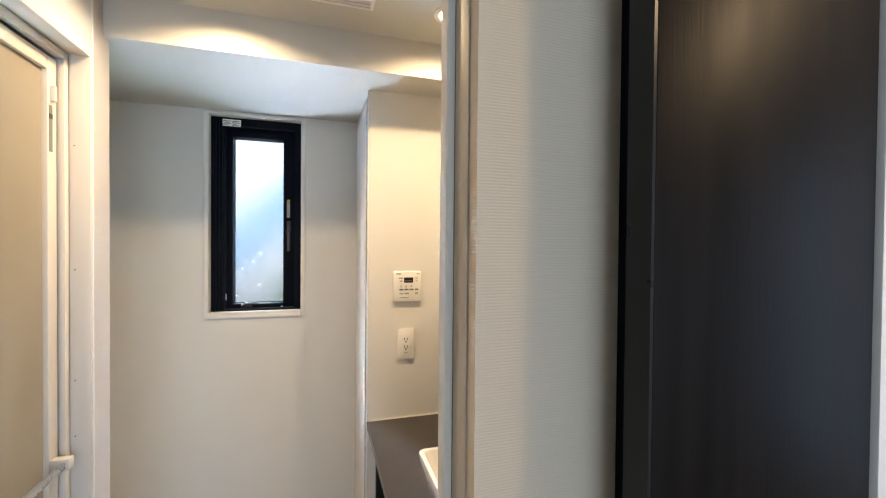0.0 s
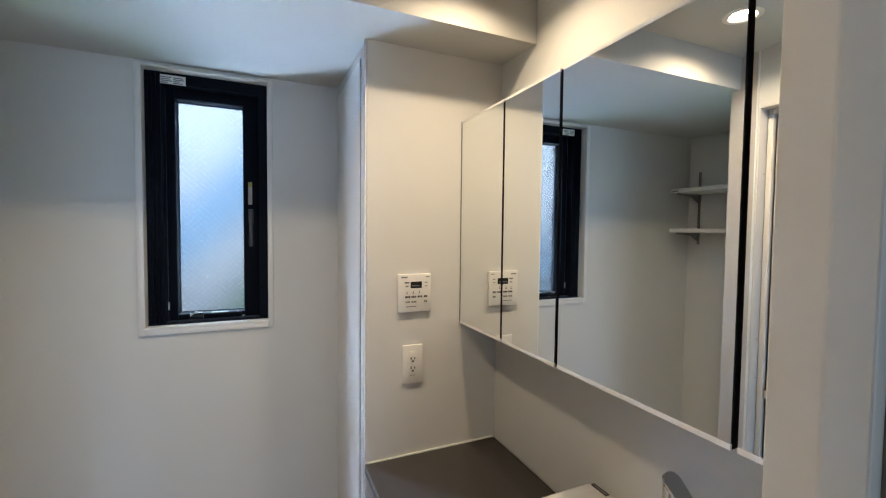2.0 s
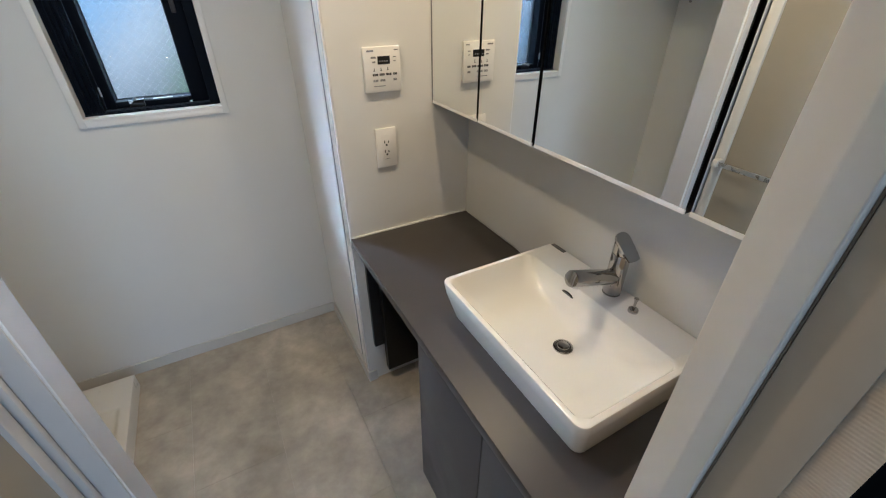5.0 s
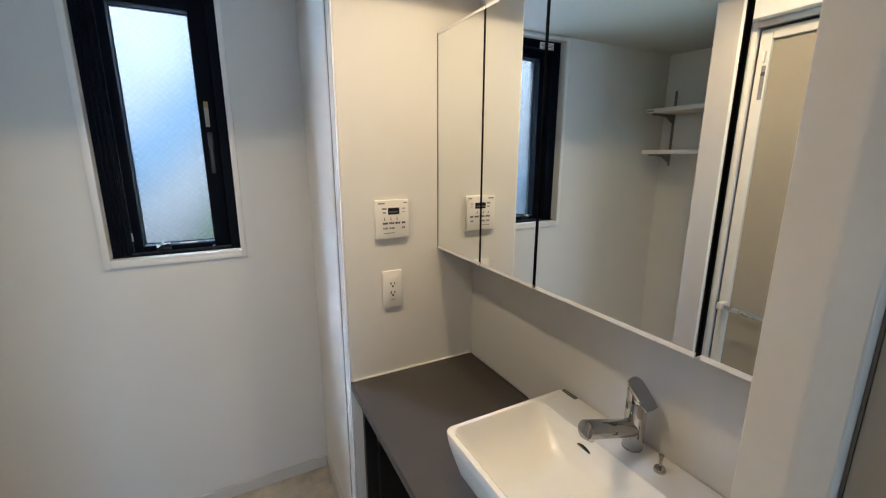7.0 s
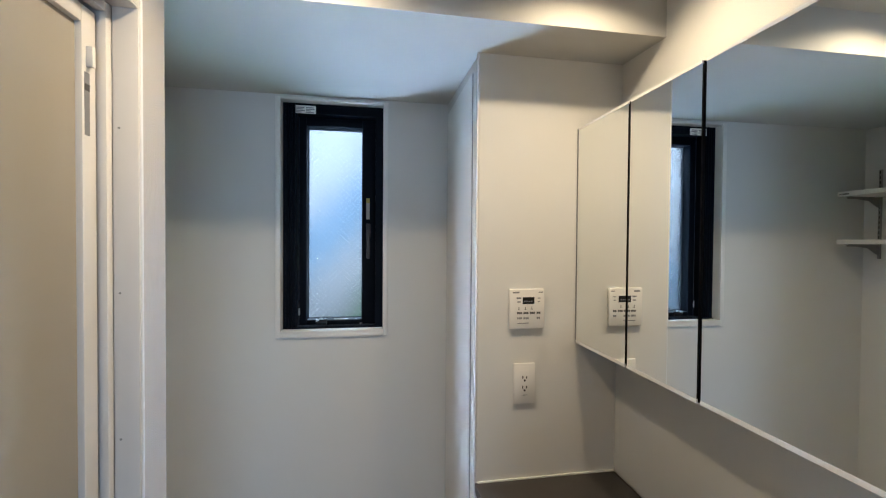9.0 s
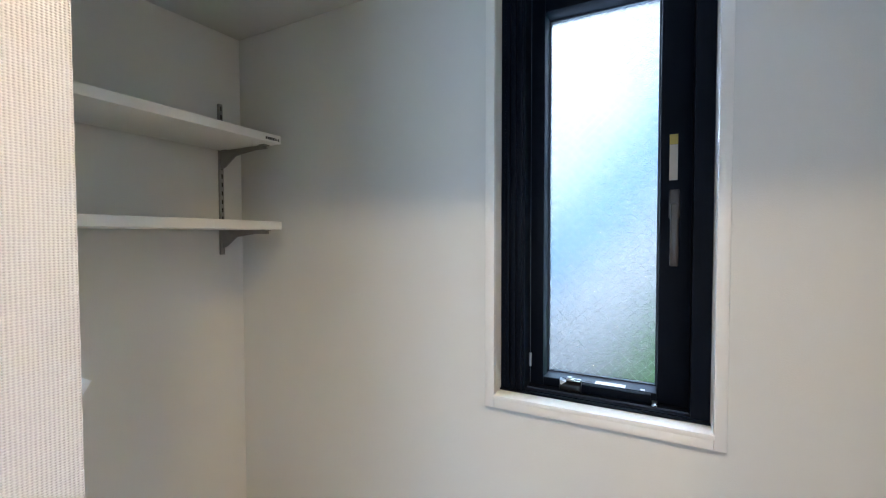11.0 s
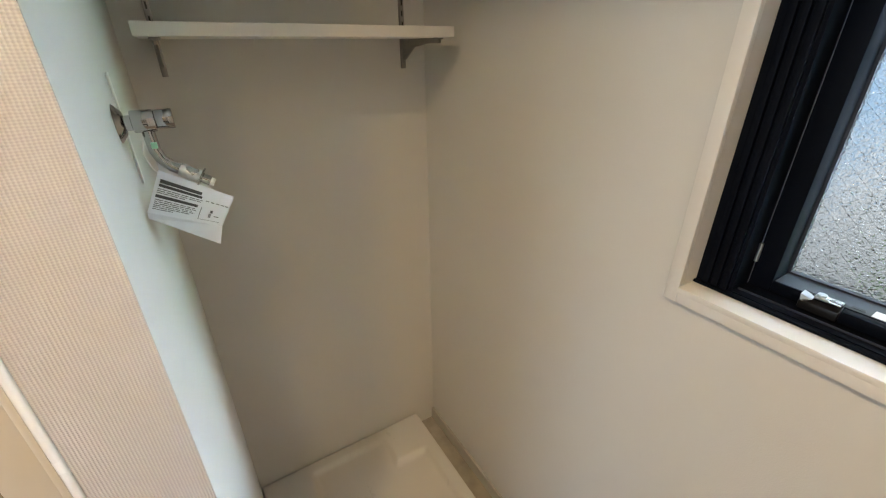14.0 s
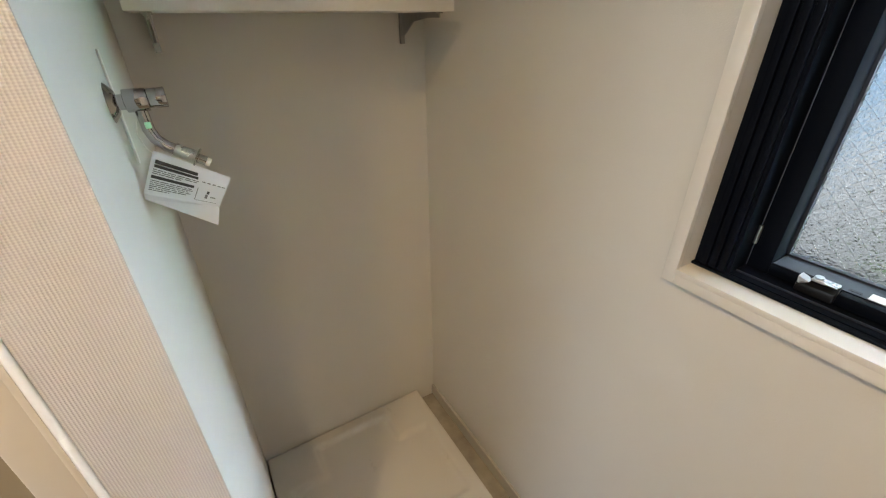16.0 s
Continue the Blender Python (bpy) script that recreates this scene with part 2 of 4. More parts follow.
def in_world(m, stain):
    """Lets a pattern run on across the pieces, and adds cloudy stains at a second scale."""
    n, l = m.node_tree.nodes, m.node_tree.links
    p = n["Principled BSDF"]
    place = next(x for x in n if x.type == "MAPPING")
    spot = n.new("ShaderNodeNewGeometry")
    l.new(spot.outputs["Position"], place.inputs["Vector"])
    cloud = n.new("ShaderNodeTexNoise")
    cloud.inputs["Scale"].default_value, cloud.inputs["Detail"].default_value, cloud.inputs["Roughness"].default_value = 11, 9, 0.62
    l.new(spot.outputs["Position"], cloud.inputs["Vector"])
    tone = n.new("ShaderNodeMapRange")
    tone.inputs["From Min"].default_value, tone.inputs["From Max"].default_value = 0.35, 0.65
    tone.inputs["To Min"].default_value, tone.inputs["To Max"].default_value = 1 - stain, 1 + stain
    l.new(cloud.outputs["Fac"], tone.inputs["Value"])
    hsv = n.new("ShaderNodeHueSaturation")
    base = p.inputs["Base Color"].links[0].from_socket
    l.new(tone.outputs["Result"], hsv.inputs["Value"]), l.new(base, hsv.inputs["Color"])
    l.new(hsv.outputs["Color"], p.inputs["Base Color"])


in_world(STONE, 0.16)
vary(STONE, 0.05)


def pattern_glass():
    """Cast wired glass with a blurring pebbled face; near-black tint dims the glowing backdrop."""
    m = bpy.data.materials.new("pebbled_glass")
    m.use_nodes = True
    n, l = m.node_tree.nodes, m.node_tree.links
    p = n["Principled BSDF"]
    p.inputs["Base Color"].default_value = (0.0098, 0.0098, 0.0098, 1)
    p.inputs["Transmission Weight"].default_value, p.inputs["Roughness"].default_value, p.inputs["IOR"].default_value = 1.0, 0.09, 1.45
    where = n.new("ShaderNodeTexCoord")
    cells = n.new("ShaderNodeTexVoronoi")
    cells.feature, cells.inputs["Scale"].default_value = "SMOOTH_F1", 360
    l.new(where.outputs["Object"], cells.inputs["Vector"])
    bump = n.new("ShaderNodeBump")
    bump.inputs["Strength"].default_value, bump.inputs["Distance"].default_value = 1.0, 0.0018
    l.new(cells.outputs["Distance"], bump.inputs["Height"])
    l.new(bump.outputs["Normal"], p.inputs["Normal"])
    return m


def glow(name, colour, strength):
    m = bpy.data.materials.new(name)
    m.use_nodes = True
    n, l = m.node_tree.nodes, m.node_tree.links
    e = n.new("ShaderNodeEmission")
    e.inputs["Color"].default_value, e.inputs["Strength"].default_value = (*colour, 1), strength
    l.new(e.outputs[0], n["Material Output"].inputs["Surface"])
    return m


for dull, level in ((BLACK, 0.25), (ALU, 0.05), (GASKET, 0.2), (DARKWOOD, 0.09)):
    dull.node_tree.nodes["Principled BSDF"].inputs["Specular IOR Level"].default_value = level
GLASS = pattern_glass()
LAMP = glow("lit_lamp", (1.0, 0.80, 0.55), 14.0)

# ---------------------------------------------------------------- light
world = bpy.data.worlds.new("sky")
world.use_nodes = True
scene.world = world
sky = world.node_tree.nodes.new("ShaderNodeTexSky")
sky.sky_type, sky.sun_disc = "NISHITA", False
sky.sun_elevation, sky.sun_rotation = radians(40), radians(200)
world.node_tree.links.new(sky.outputs[0], world.node_tree.nodes["Background"].inputs["Color"])
world.node_tree.nodes["Background"].inputs["Strength"].default_value = 0.12


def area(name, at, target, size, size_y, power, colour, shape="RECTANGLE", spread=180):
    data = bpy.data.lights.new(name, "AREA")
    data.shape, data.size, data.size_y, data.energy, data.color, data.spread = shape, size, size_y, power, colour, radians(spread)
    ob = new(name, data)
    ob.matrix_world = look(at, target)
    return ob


DOWNS = ((0.495, -0.940), (-0.18, -0.940))
DEEP, BORE = 0.014, 0.036
for spot, watts in zip(DOWNS, (8.0, 10.8)):
    area("downlight_lamp", (*spot, Z_CEIL + DEEP), (*spot, 0.0), 0.062, 0.062, watts, (1.0, 0.75, 0.42), "DISK", 172)
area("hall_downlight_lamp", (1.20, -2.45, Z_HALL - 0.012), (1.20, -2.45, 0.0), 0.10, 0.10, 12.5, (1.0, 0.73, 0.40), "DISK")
area("hall_window_daylight", (2.58, -2.90, 1.25), (0.0, -2.70, 1.25), 0.9, 1.6, 11.0, (0.42, 0.68, 1.0))
# Unseen cool light from the south, added to brighten the north wall.
area("added_south_light", (0.62, -6.08, 1.30), (0.62, 0.0, 1.30), 2.5, 1.6, 76.0, (0.52, 0.765, 1.0))

# ---------------------------------------------------------------- shell
TOP = 2.45
bm = bmesh.new()
x0, x1, z0, z1 = WIN
bx(bm, X_NICHE - 0.1, x0, 0, 0.2, 0, TOP), bx(bm, x1, X_EAST + 0.1, 0, 0.2, 0, TOP)
bx(bm, x0, x1, 0, 0.2, 0, z0), bx(bm, x0, x1, 0, 0.2, z1, TOP)
structure("wall_north", bm, PAPER, "white papered wall round a narrow black window")
structure("wall_niche", box(X_NICHE - 0.1, X_NICHE, -0.82, 0, 0, TOP), PAPER, "white papered wall behind the shelves")
bm = box(X_NICHE, X_BATH - 0.004, -0.808, Y_PART, 0, TOP)
structure("wall_partition", bm, PAPER, "white partition between laundry niche and bathroom")
structure("wall_partition_end", box(X_BATH - 0.004, X_BATH, -0.7995, Y_PART - 0.0, 0, Z_CEIL), WEAVE_Y, "partition end in beige woven wallpaper")
structure("wall_bath_header", box(X_BATH - 0.10, X_BATH, -1.62, -0.8085, 1.952, TOP), PAPER, "white wall above the bathroom door")
structure("wall_bath_south", box(X_BATH - 0.10, X_BATH, Y_DOOR, -1.62, 0, TOP), PAPER, "white wall beside the bathroom door")
structure("wall_bath_back", box(X_BATH - 0.75, X_BATH - 0.70, -1.9, -0.82, 0, TOP), PAPER, "plain wall of the closed bathroom")
structure("wall_east", box(X_EAST, X_EAST + 0.1, Y_DOOR + 0.1, 0, 0, TOP), PAPER, "white papered wall above the vanity mirror")
structure("wall_stub", box(X_STUB, X_EAST, Y_STUB, 0, 0, Z_BEAM + 0.05), PAPER, "white boxed-out wall with controls beside the vanity")
bm = bmesh.new()
bx(bm, 0.258, 2.6, Y_DOOR, Y_DOOR + 0.10, 0, TOP)
bx(bm, -1.3, X_BATH, Y_DOOR, Y_DOOR + 0.10, 0, TOP)
bx(bm, X_BATH, 0.258, Y_DOOR, Y_DOOR + 0.10, 2.03, TOP)
structure("wall_doorway", bm, WEAVE_Z, "ribbed wallpaper wall with warm light in its beige, beside the washroom doorway")
bm = bmesh.new()
bx(bm, 2.6, 2.7, -3.4, -3.36, 0, TOP), bx(bm, 2.6, 2.7, -2.44, -1.70, 0, TOP), bx(bm, 2.6, 2.7, -3.36, -2.44, 0, 0.44), bx(bm, 2.6, 2.7, -3.36, -2.44, 2.06, TOP)
structure("wall_hall_east", bm, PAPER, "pale wall with a window at the far end of the hall")
structure("wall_hall_west", box(-1.3, -1.2, -3.4, Y_DOOR, 0, TOP), PAPER, "pale wall of the hall")
# Opening and room behind it are unseen, added to let the south light through.
bm = bmesh.new()
bx(bm, -1.3, -0.75, -3.5, -3.4, 0, TOP), bx(bm, 1.55, 2.6, -3.5, -3.4, 0, TOP), bx(bm, -0.75, 1.55, -3.5, -3.4, 2.10, TOP)
structure("wall_hall_south", bm, PAPER, "pale hall wall with an opening added for the south light")
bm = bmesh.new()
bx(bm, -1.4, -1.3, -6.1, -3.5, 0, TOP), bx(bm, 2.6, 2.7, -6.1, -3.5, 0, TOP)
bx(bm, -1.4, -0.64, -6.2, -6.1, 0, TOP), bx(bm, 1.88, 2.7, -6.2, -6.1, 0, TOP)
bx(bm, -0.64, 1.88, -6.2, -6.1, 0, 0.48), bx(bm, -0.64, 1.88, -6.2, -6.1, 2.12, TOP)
structure("wall_unseen_room", bm, PAPER, "pale walls of an unseen room added round the south light")
structure("ceiling_unseen_room", box(-1.3, 2.6, -6.1, -3.5, TOP - 0.08, TOP), CEILING, "white ceiling of the added unseen room")
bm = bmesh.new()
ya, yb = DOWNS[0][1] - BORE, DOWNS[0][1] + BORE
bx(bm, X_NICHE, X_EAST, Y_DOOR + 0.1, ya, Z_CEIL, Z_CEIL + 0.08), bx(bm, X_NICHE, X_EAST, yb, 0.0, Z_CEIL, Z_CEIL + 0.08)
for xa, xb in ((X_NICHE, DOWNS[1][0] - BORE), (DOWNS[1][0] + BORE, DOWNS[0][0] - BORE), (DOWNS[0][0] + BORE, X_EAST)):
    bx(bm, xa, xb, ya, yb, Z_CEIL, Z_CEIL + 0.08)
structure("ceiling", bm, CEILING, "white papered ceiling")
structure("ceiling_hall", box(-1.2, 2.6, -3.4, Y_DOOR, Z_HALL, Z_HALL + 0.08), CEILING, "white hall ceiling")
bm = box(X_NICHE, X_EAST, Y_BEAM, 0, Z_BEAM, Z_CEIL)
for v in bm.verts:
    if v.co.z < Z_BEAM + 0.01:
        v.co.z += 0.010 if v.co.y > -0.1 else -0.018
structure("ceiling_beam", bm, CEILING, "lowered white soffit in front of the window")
bm = box(X_NICHE - 0.1, X_EAST + 0.1, Y_DOOR + 0.05, 0.2, -0.10, -0.006)
bx(bm, -1.3, 2.7, -3.5, Y_DOOR + 0.05, -0.10, -0.006)
bx(bm, -1.4, 2.7, -6.2, -3.5, -0.10, -0.001)
structure("floor", bm, GROUT, "floor under the stone-look vinyl")

# ---------------------------------------------------------------- window
wx0, wx1, wz0, wz1 = WIN
GX0, GX1, GZ0, GZ1, GY = -0.313, -0.0765, 1.126, 1.966, 0.147
win = tagged(thing("window_1", (-0.194, 0.1, wz0), "narrow black aluminium window with pebbled wired glass", "window"), kind="structure")
bm = bmesh.new()
for a in (
    (wx0 - 0.021, wx0, wz0 - 0.022, wz1 + 0.009), (wx1, wx1 + 0.020, wz0 - 0.022, wz1 + 0.009),
    (wx0, wx1, wz1, wz1 + 0.009), (wx0, wx1, wz0 - 0.022, wz0 - 0.003),
):
    bx(bm, a[0], a[1], -0.011, 0.001, a[2], a[3], bevel=0.0015)
part("window_casing", bm, TRIM, win, "white casing")
bm = bmesh.new()
bx(bm, wx0 - 0.002, wx1 + 0.002, -0.012, 0.042, wz0 - 0.004, wz0 + 0.006, bevel=0.001)
part("window_sill", bm, TRIM, win, "white sill")
bm = bmesh.new()
bx(bm, wx0, wx0 + 0.055, 0.038, 0.20, wz0, wz1), bx(bm, wx1 - 0.032, wx1, 0.038, 0.20, wz0, wz1)
bx(bm, wx0 + 0.055, wx1 - 0.032, 0.038, 0.20, wz1 - 0.040, wz1), bx(bm, wx0 + 0.055, wx1 - 0.032, 0.038, 0.20, wz0, wz0 + 0.012)
for dx in (0.012, 0.026, 0.040):
    bx(bm, wx0 + dx, wx0 + dx + 0.010, 0.030, 0.040, wz0 + 0.012, wz1 - 0.002, bevel=0.0012)
bx(bm, wx0, wx1, 0.028, 0.042, wz0, wz0 + 0.010, bevel=0.001)
part("window_frame", bm, ALU, win, "black aluminium frame")
bm = bmesh.new()
sx0, sx1, sz0, sz1 = wx0 + 0.0535, wx1 - 0.0305, wz0 + 0.0105, wz1 - 0.0385
bx(bm, sx0, GX0, 0.085, 0.16, sz0, sz1, bevel=0.0015), bx(bm, GX1, sx1, 0.085, 0.16, sz0, sz1, bevel=0.0015)
bx(bm, GX0, GX1, 0.085, 0.16, GZ1, sz1, bevel=0.0015), bx(bm, GX0, GX1, 0.085, 0.16, sz0, GZ0, bevel=0.0015)
sash = part("sash", bm, ALU, win, "black opening sash")
bm = bmesh.new()
for a in ((GX0, GX0 + 0.004, GZ0, GZ1), (GX1 - 0.004, GX1, GZ0, GZ1), (GX0, GX1, GZ1 - 0.004, GZ1), (GX0, GX1, GZ0, GZ0 + 0.004)):
    bx(bm, a[0], a[1], 0.132, 0.142, a[2], a[3])
part("glazing_bead", bm, SHADEALU, sash, "dark glazing bead")
pane = part("pane", box(GX0 + 0.001, GX1 - 0.001, GY, GY + 0.0065, GZ0 + 0.001, GZ1 - 0.001), GLASS, sash, "pebbled wired glass", soft=False)
# No shadow from the pane, so the backdrop's light enters undimmed.
pane.visible_shadow = False
bm = bmesh.new()
step, cross = 0.0240, (GX1 - GX0) * 0.95
for lean in (1, -1):
    k = -12
    while GZ0 + k * step < GZ1 + 0.3:
        za, zb = GZ0 + k * step, GZ0 + k * step + lean * cross
        ends = []
        for s in [i / 40 for i in range(41)]:
            z = za + (zb - za) * s
            if GZ0 < z < GZ1:
                ends.append((GX0 + (GX1 - GX0) * s, GY - 0.0012, z))
        if len(ends) > 1:
            tube(bm, [ends[0], ends[-1]], 0.00019, 4)
        k += 1
part("wire_mesh", bm, ZINC, sash, "fine wire mesh cast into the glass")
bm = bmesh.new()
bx(bm, -0.058, -0.043, 0.062, 0.074, 1.395, 1.520, bevel=0.003), bx(bm, -0.060, -0.041, 0.072, 0.087, 1.490, 1.548, bevel=0.003)
part("handle", bm, LEVER, sash, "dark grey lever handle")
# Sticker colour is darkened to beige for the shade on the sash.
bm = box(-0.0600, -0.0452, 0.0838, 0.0848, 1.568, 1.6395)
sticker = part("sticker", bm, STICKER, sash, "sticker with shade in its colour and a yellow end")
part("sticker_end", box(-0.0600, -0.0452, 0.0836, 0.0846, 1.640, 1.660), YELLOW, sash, "yellow end of a sticker")
lab = part("label", box(-0.354, -0.269, 0.0360, 0.0375, 2.003, 2.036), PLATE, win, "white printed label")
bm = bmesh.new()
for k in range(4):
    bx(bm, -0.349, -0.349 + (0.034, 0.030, 0.036, 0.024)[k], 0.0352, 0.0362, 2.029 - 0.0065 * k - 0.0035, 2.029 - 0.0065 * k)
    bx(bm, -0.308, -0.308 + (0.030, 0.034, 0.020, 0.030)[k], 0.0352, 0.0362, 2.029 - 0.0065 * k - 0.0035, 2.029 - 0.0065 * k)
part("label_print", bm, PALEINK, win, "tiny grey print")
bm = box(-0.272, -0.226, 0.068, 0.0855, wz0 + 0.013, wz0 + 0.037, bevel=0.002)
for v in bm.verts:
    if v.co.z > wz0 + 0.03 and v.co.y < 0.075:
        v.co.z -= 0.009
latch = part("latch", bm, BLACK, win, "black latch block")
bm = bmesh.new()
bx(bm, -0.258, -0.227, 0.0695, 0.084, wz0 + 0.0355, wz0 + 0.0395, bevel=0.0012)
cyl(bm, (-0.251, 0.076, wz0 + 0.037), (-0.251, 0.076, wz0 + 0.043), 0.0055, seg=18)
part("latch_plate", bm, STEEL, latch, "bright steel catch")
bm = bmesh.new()
a = [bm.verts.new(p) for p in ((-0.272, 0.068, wz0 + 0.037), (-0.258, 0.068, wz0 + 0.033), (-0.270, 0.068, wz0 + 0.024))]
b = [bm.verts.new((v.co.x, 0.0815, v.co.z + 0.001)) for v in a]
bm.faces.new(a), bm.faces.new(b[::-1])
for k in range(3):
    bm.faces.new((a[k], b[k], b[(k + 1) % 3], a[(k + 1) % 3]))
part("latch_tooth", bm, STEEL, latch, "steel latch tooth", soft=False)
part("latch_cover", box(-0.225, -0.088, 0.0705, 0.0855, wz0 + 0.013, wz0 + 0.0312, bevel=0.0012), ALU, win, "black latch cover")
# Bluish sheet over the black rail puts the window's light into its colour.
part("ledge", box(GX0 + 0.002, GX1 - 0.002, 0.0865, 0.1318, GZ0 + 0.0003, GZ0 + 0.0012), SHADEALU, sash, "ledge under the glass with blue window light in its colour")
part("cover_slot", box(-0.221, -0.206, 0.0925, 0.0985, GZ0 + 0.0010, GZ0 + 0.0016), BLACK, sash, "dark slot")
part("ledge_sticker", box(-0.199, -0.137, 0.088, 0.108, GZ0 + 0.0010, GZ0 + 0.0018), PLATE, sash, "white sticker on the ledge")
part("ledge_mark", box(-0.108, -0.099, 0.090, 0.099, GZ0 + 0.0010, GZ0 + 0.0016), PLATE, sash, "small white mark")
part("latch_stop", box(-0.086, -0.076, 0.060, 0.0855, wz0 + 0.0125, wz0 + 0.0170, bevel=0.001), STEEL, win, "small steel stop")
part("track_rib", box(wx0 + 0.057, wx1 - 0.034, 0.0525, 0.0545, wz0 + 0.0118, wz0 + 0.0150), SHADEALU, win, "dark track rib")
# Thin pale strip stands for the highlight on the sash's bevelled edge.
part("joint_glint", box(-0.3438, -0.3430, 0.0838, 0.086, wz0 + 0.014, wz1 - 0.042), GLINTALU, sash, "highlight painted along the sash joint")
part("hinge_pin", cyl(bmesh.new(), (wx0 + 0.058, 0.080, 1.150), (wx0 + 0.058, 0.080, 1.180), 0.003), STEEL, win, "steel hinge pin")

# outside: a glowing card, seen dimmed through the pane, that also lights the room
m = bpy.data.materials.new("hazy_distance")
m.use_nodes = True
n, l = m.node_tree.nodes, m.node_tree.links
where, split = n.new("ShaderNodeTexCoord"), n.new("ShaderNodeSeparateXYZ")
l.new(where.outputs["Object"], split.inputs["Vector"])
blur = n.new("ShaderNodeTexNoise")
blur.inputs["Scale"].default_value, blur.inputs["Detail"].default_value = 2.2, 1
l.new(where.outputs["Object"], blur.inputs["Vector"])
lean = n.new("ShaderNodeMath")
lean.operation, lean.inputs[1].default_value = "MULTIPLY_ADD", -1.05
l.new(split.outputs["X"], lean.inputs[0]), l.new(split.outputs["Z"], lean.inputs[2])
height = n.new("ShaderNodeMath")
height.operation, height.inputs[1].default_value = "MULTIPLY_ADD", 0.18
l.new(blur.outputs["Fac"], height.inputs[0]), l.new(lean.outputs[0], height.inputs[2])
ramp = n.new("ShaderNodeValToRGB")
span = n.new("ShaderNodeMapRange")
span.inputs["From Min"].default_value, span.inputs["From Max"].default_value = 0.7, 2.7
l.new(height.outputs[0], span.inputs["Value"]), l.new(span.outputs["Result"], ramp.inputs["Fac"])
stops = ramp.color_ramp.elements
stops[0].position, stops[0].color = 0.14, (0.22, 0.17, 0.15, 1)
stops[1].position, stops[1].color = 1.0, (0.68, 0.86, 1.0, 1)
for at, colour in ((0.26, (0.44, 0.45, 0.47)), (0.38, (0.66, 0.84, 0.95)), (0.47, (0.78, 0.92, 1.0)), (0.56, (0.36, 0.64, 0.92)), (0.64, (0.30, 0.58, 0.92)), (0.71, (0.68, 0.86, 1.0))):
    stop = stops.new(at)
    stop.color = (*colour, 1)
e = n.new("ShaderNodeEmission")
# Glow grows with height so that window light falls downward, off the soffit.
power = n.new("ShaderNodeMapRange")
power.inputs["From Min"].default_value, power.inputs["From Max"].default_value = 1.0, 2.5
power.inputs["To Min"].default_value, power.inputs["To Max"].default_value = 66.0, 250.0
# Glow drops eastward to send less light deep into the niche.
side = n.new("ShaderNodeMapRange")
side.interpolation_type = "SMOOTHSTEP"
side.inputs["From Min"].default_value, side.inputs["From Max"].default_value = -0.26, 0.10
side.inputs["To Min"].default_value, side.inputs["To Max"].default_value = 1.0, 0.75
l.new(split.outputs["X"], side.inputs["Value"])
total = n.new("ShaderNodeMath")
total.operation = "MULTIPLY"
l.new(split.outputs["Z"], power.inputs["Value"]), l.new(power.outputs["Result"], total.inputs[0])
# Glow drops westward to keep light off the boxed-out wall's side.
far = n.new("ShaderNodeMapRange")
far.interpolation_type = "SMOOTHSTEP"
far.inputs["From Min"].default_value, far.inputs["From Max"].default_value = -1.0, -0.66
far.inputs["To Min"].default_value, far.inputs["To Max"].default_value = 0.30, 1.0
l.new(split.outputs["X"], far.inputs["Value"])
both = n.new("ShaderNodeMath")
both.operation = "MULTIPLY"
l.new(side.outputs["Result"], both.inputs[0]), l.new(far.outputs["Result"], both.inputs[1])
l.new(both.outputs[0], total.inputs[1])
# Fine noise in the glow, there for glints in the pebbled glass.
mottle = n.new("ShaderNodeTexNoise")
mottle.inputs["Scale"].default_value, mottle.inputs["Detail"].default_value = 7.0, 4
l.new(where.outputs["Object"], mottle.inputs["Vector"])
patch = n.new("ShaderNodeMapRange")
patch.inputs["From Min"].default_value, patch.inputs["From Max"].default_value = 0.35, 0.65
patch.inputs["To Min"].default_value, patch.inputs["To Max"].default_value = 0.90, 1.10
l.new(mottle.outputs["Fac"], patch.inputs["Value"])
mottled_power = n.new("ShaderNodeMath")
mottled_power.operation = "MULTIPLY"
l.new(total.outputs[0], mottled_power.inputs[0]), l.new(patch.outputs["Result"], mottled_power.inputs[1])
l.new(mottled_power.outputs[0], e.inputs["Strength"])
garden = n.new("ShaderNodeMapRange")
garden.interpolation_type = "SMOOTHSTEP"
garden.inputs["From Min"].default_value, garden.inputs["From Max"].default_value = 1.08, 1.38
low = n.new("ShaderNodeMath")
low.operation, low.inputs[1].default_value = "MULTIPLY_ADD", -1.6
l.new(split.outputs["X"], low.inputs[0]), l.new(split.outputs["Z"], low.inputs[2]), l.new(low.outputs[0], garden.inputs["Value"])
tint = n.new("ShaderNodeMix")
tint.data_type = "RGBA"
tint.inputs["A"].default_value = (0.17, 0.52, 0.15, 1)
l.new(garden.outputs["Result"], tint.inputs["Factor"]), l.new(ramp.outputs["Color"], tint.inputs["B"])
l.new(tint.outputs["Result"], e.inputs["Color"]), l.new(e.outputs[0], n["Material Output"].inputs["Surface"])
part("backdrop", box(-1.90, 0.32, 0.60, 0.61, 0.80, 2.8), m, soft=False)
tagged(bpy.data.objects["backdrop"], "hazy bright distance beyond the window", kind="structure")

# ---------------------------------------------------------------- vanity
counter = thing("countertop", (0.52, -1.1, 0.70), "dark taupe laminate vanity countertop along the wall", "countertop")
part("slab", box(0.284, X_EAST - 0.012, Y_DOOR + 0.102, Y_STUB - 0.001, 0.699, 0.729, bevel=0.002), COUNTER, counter)
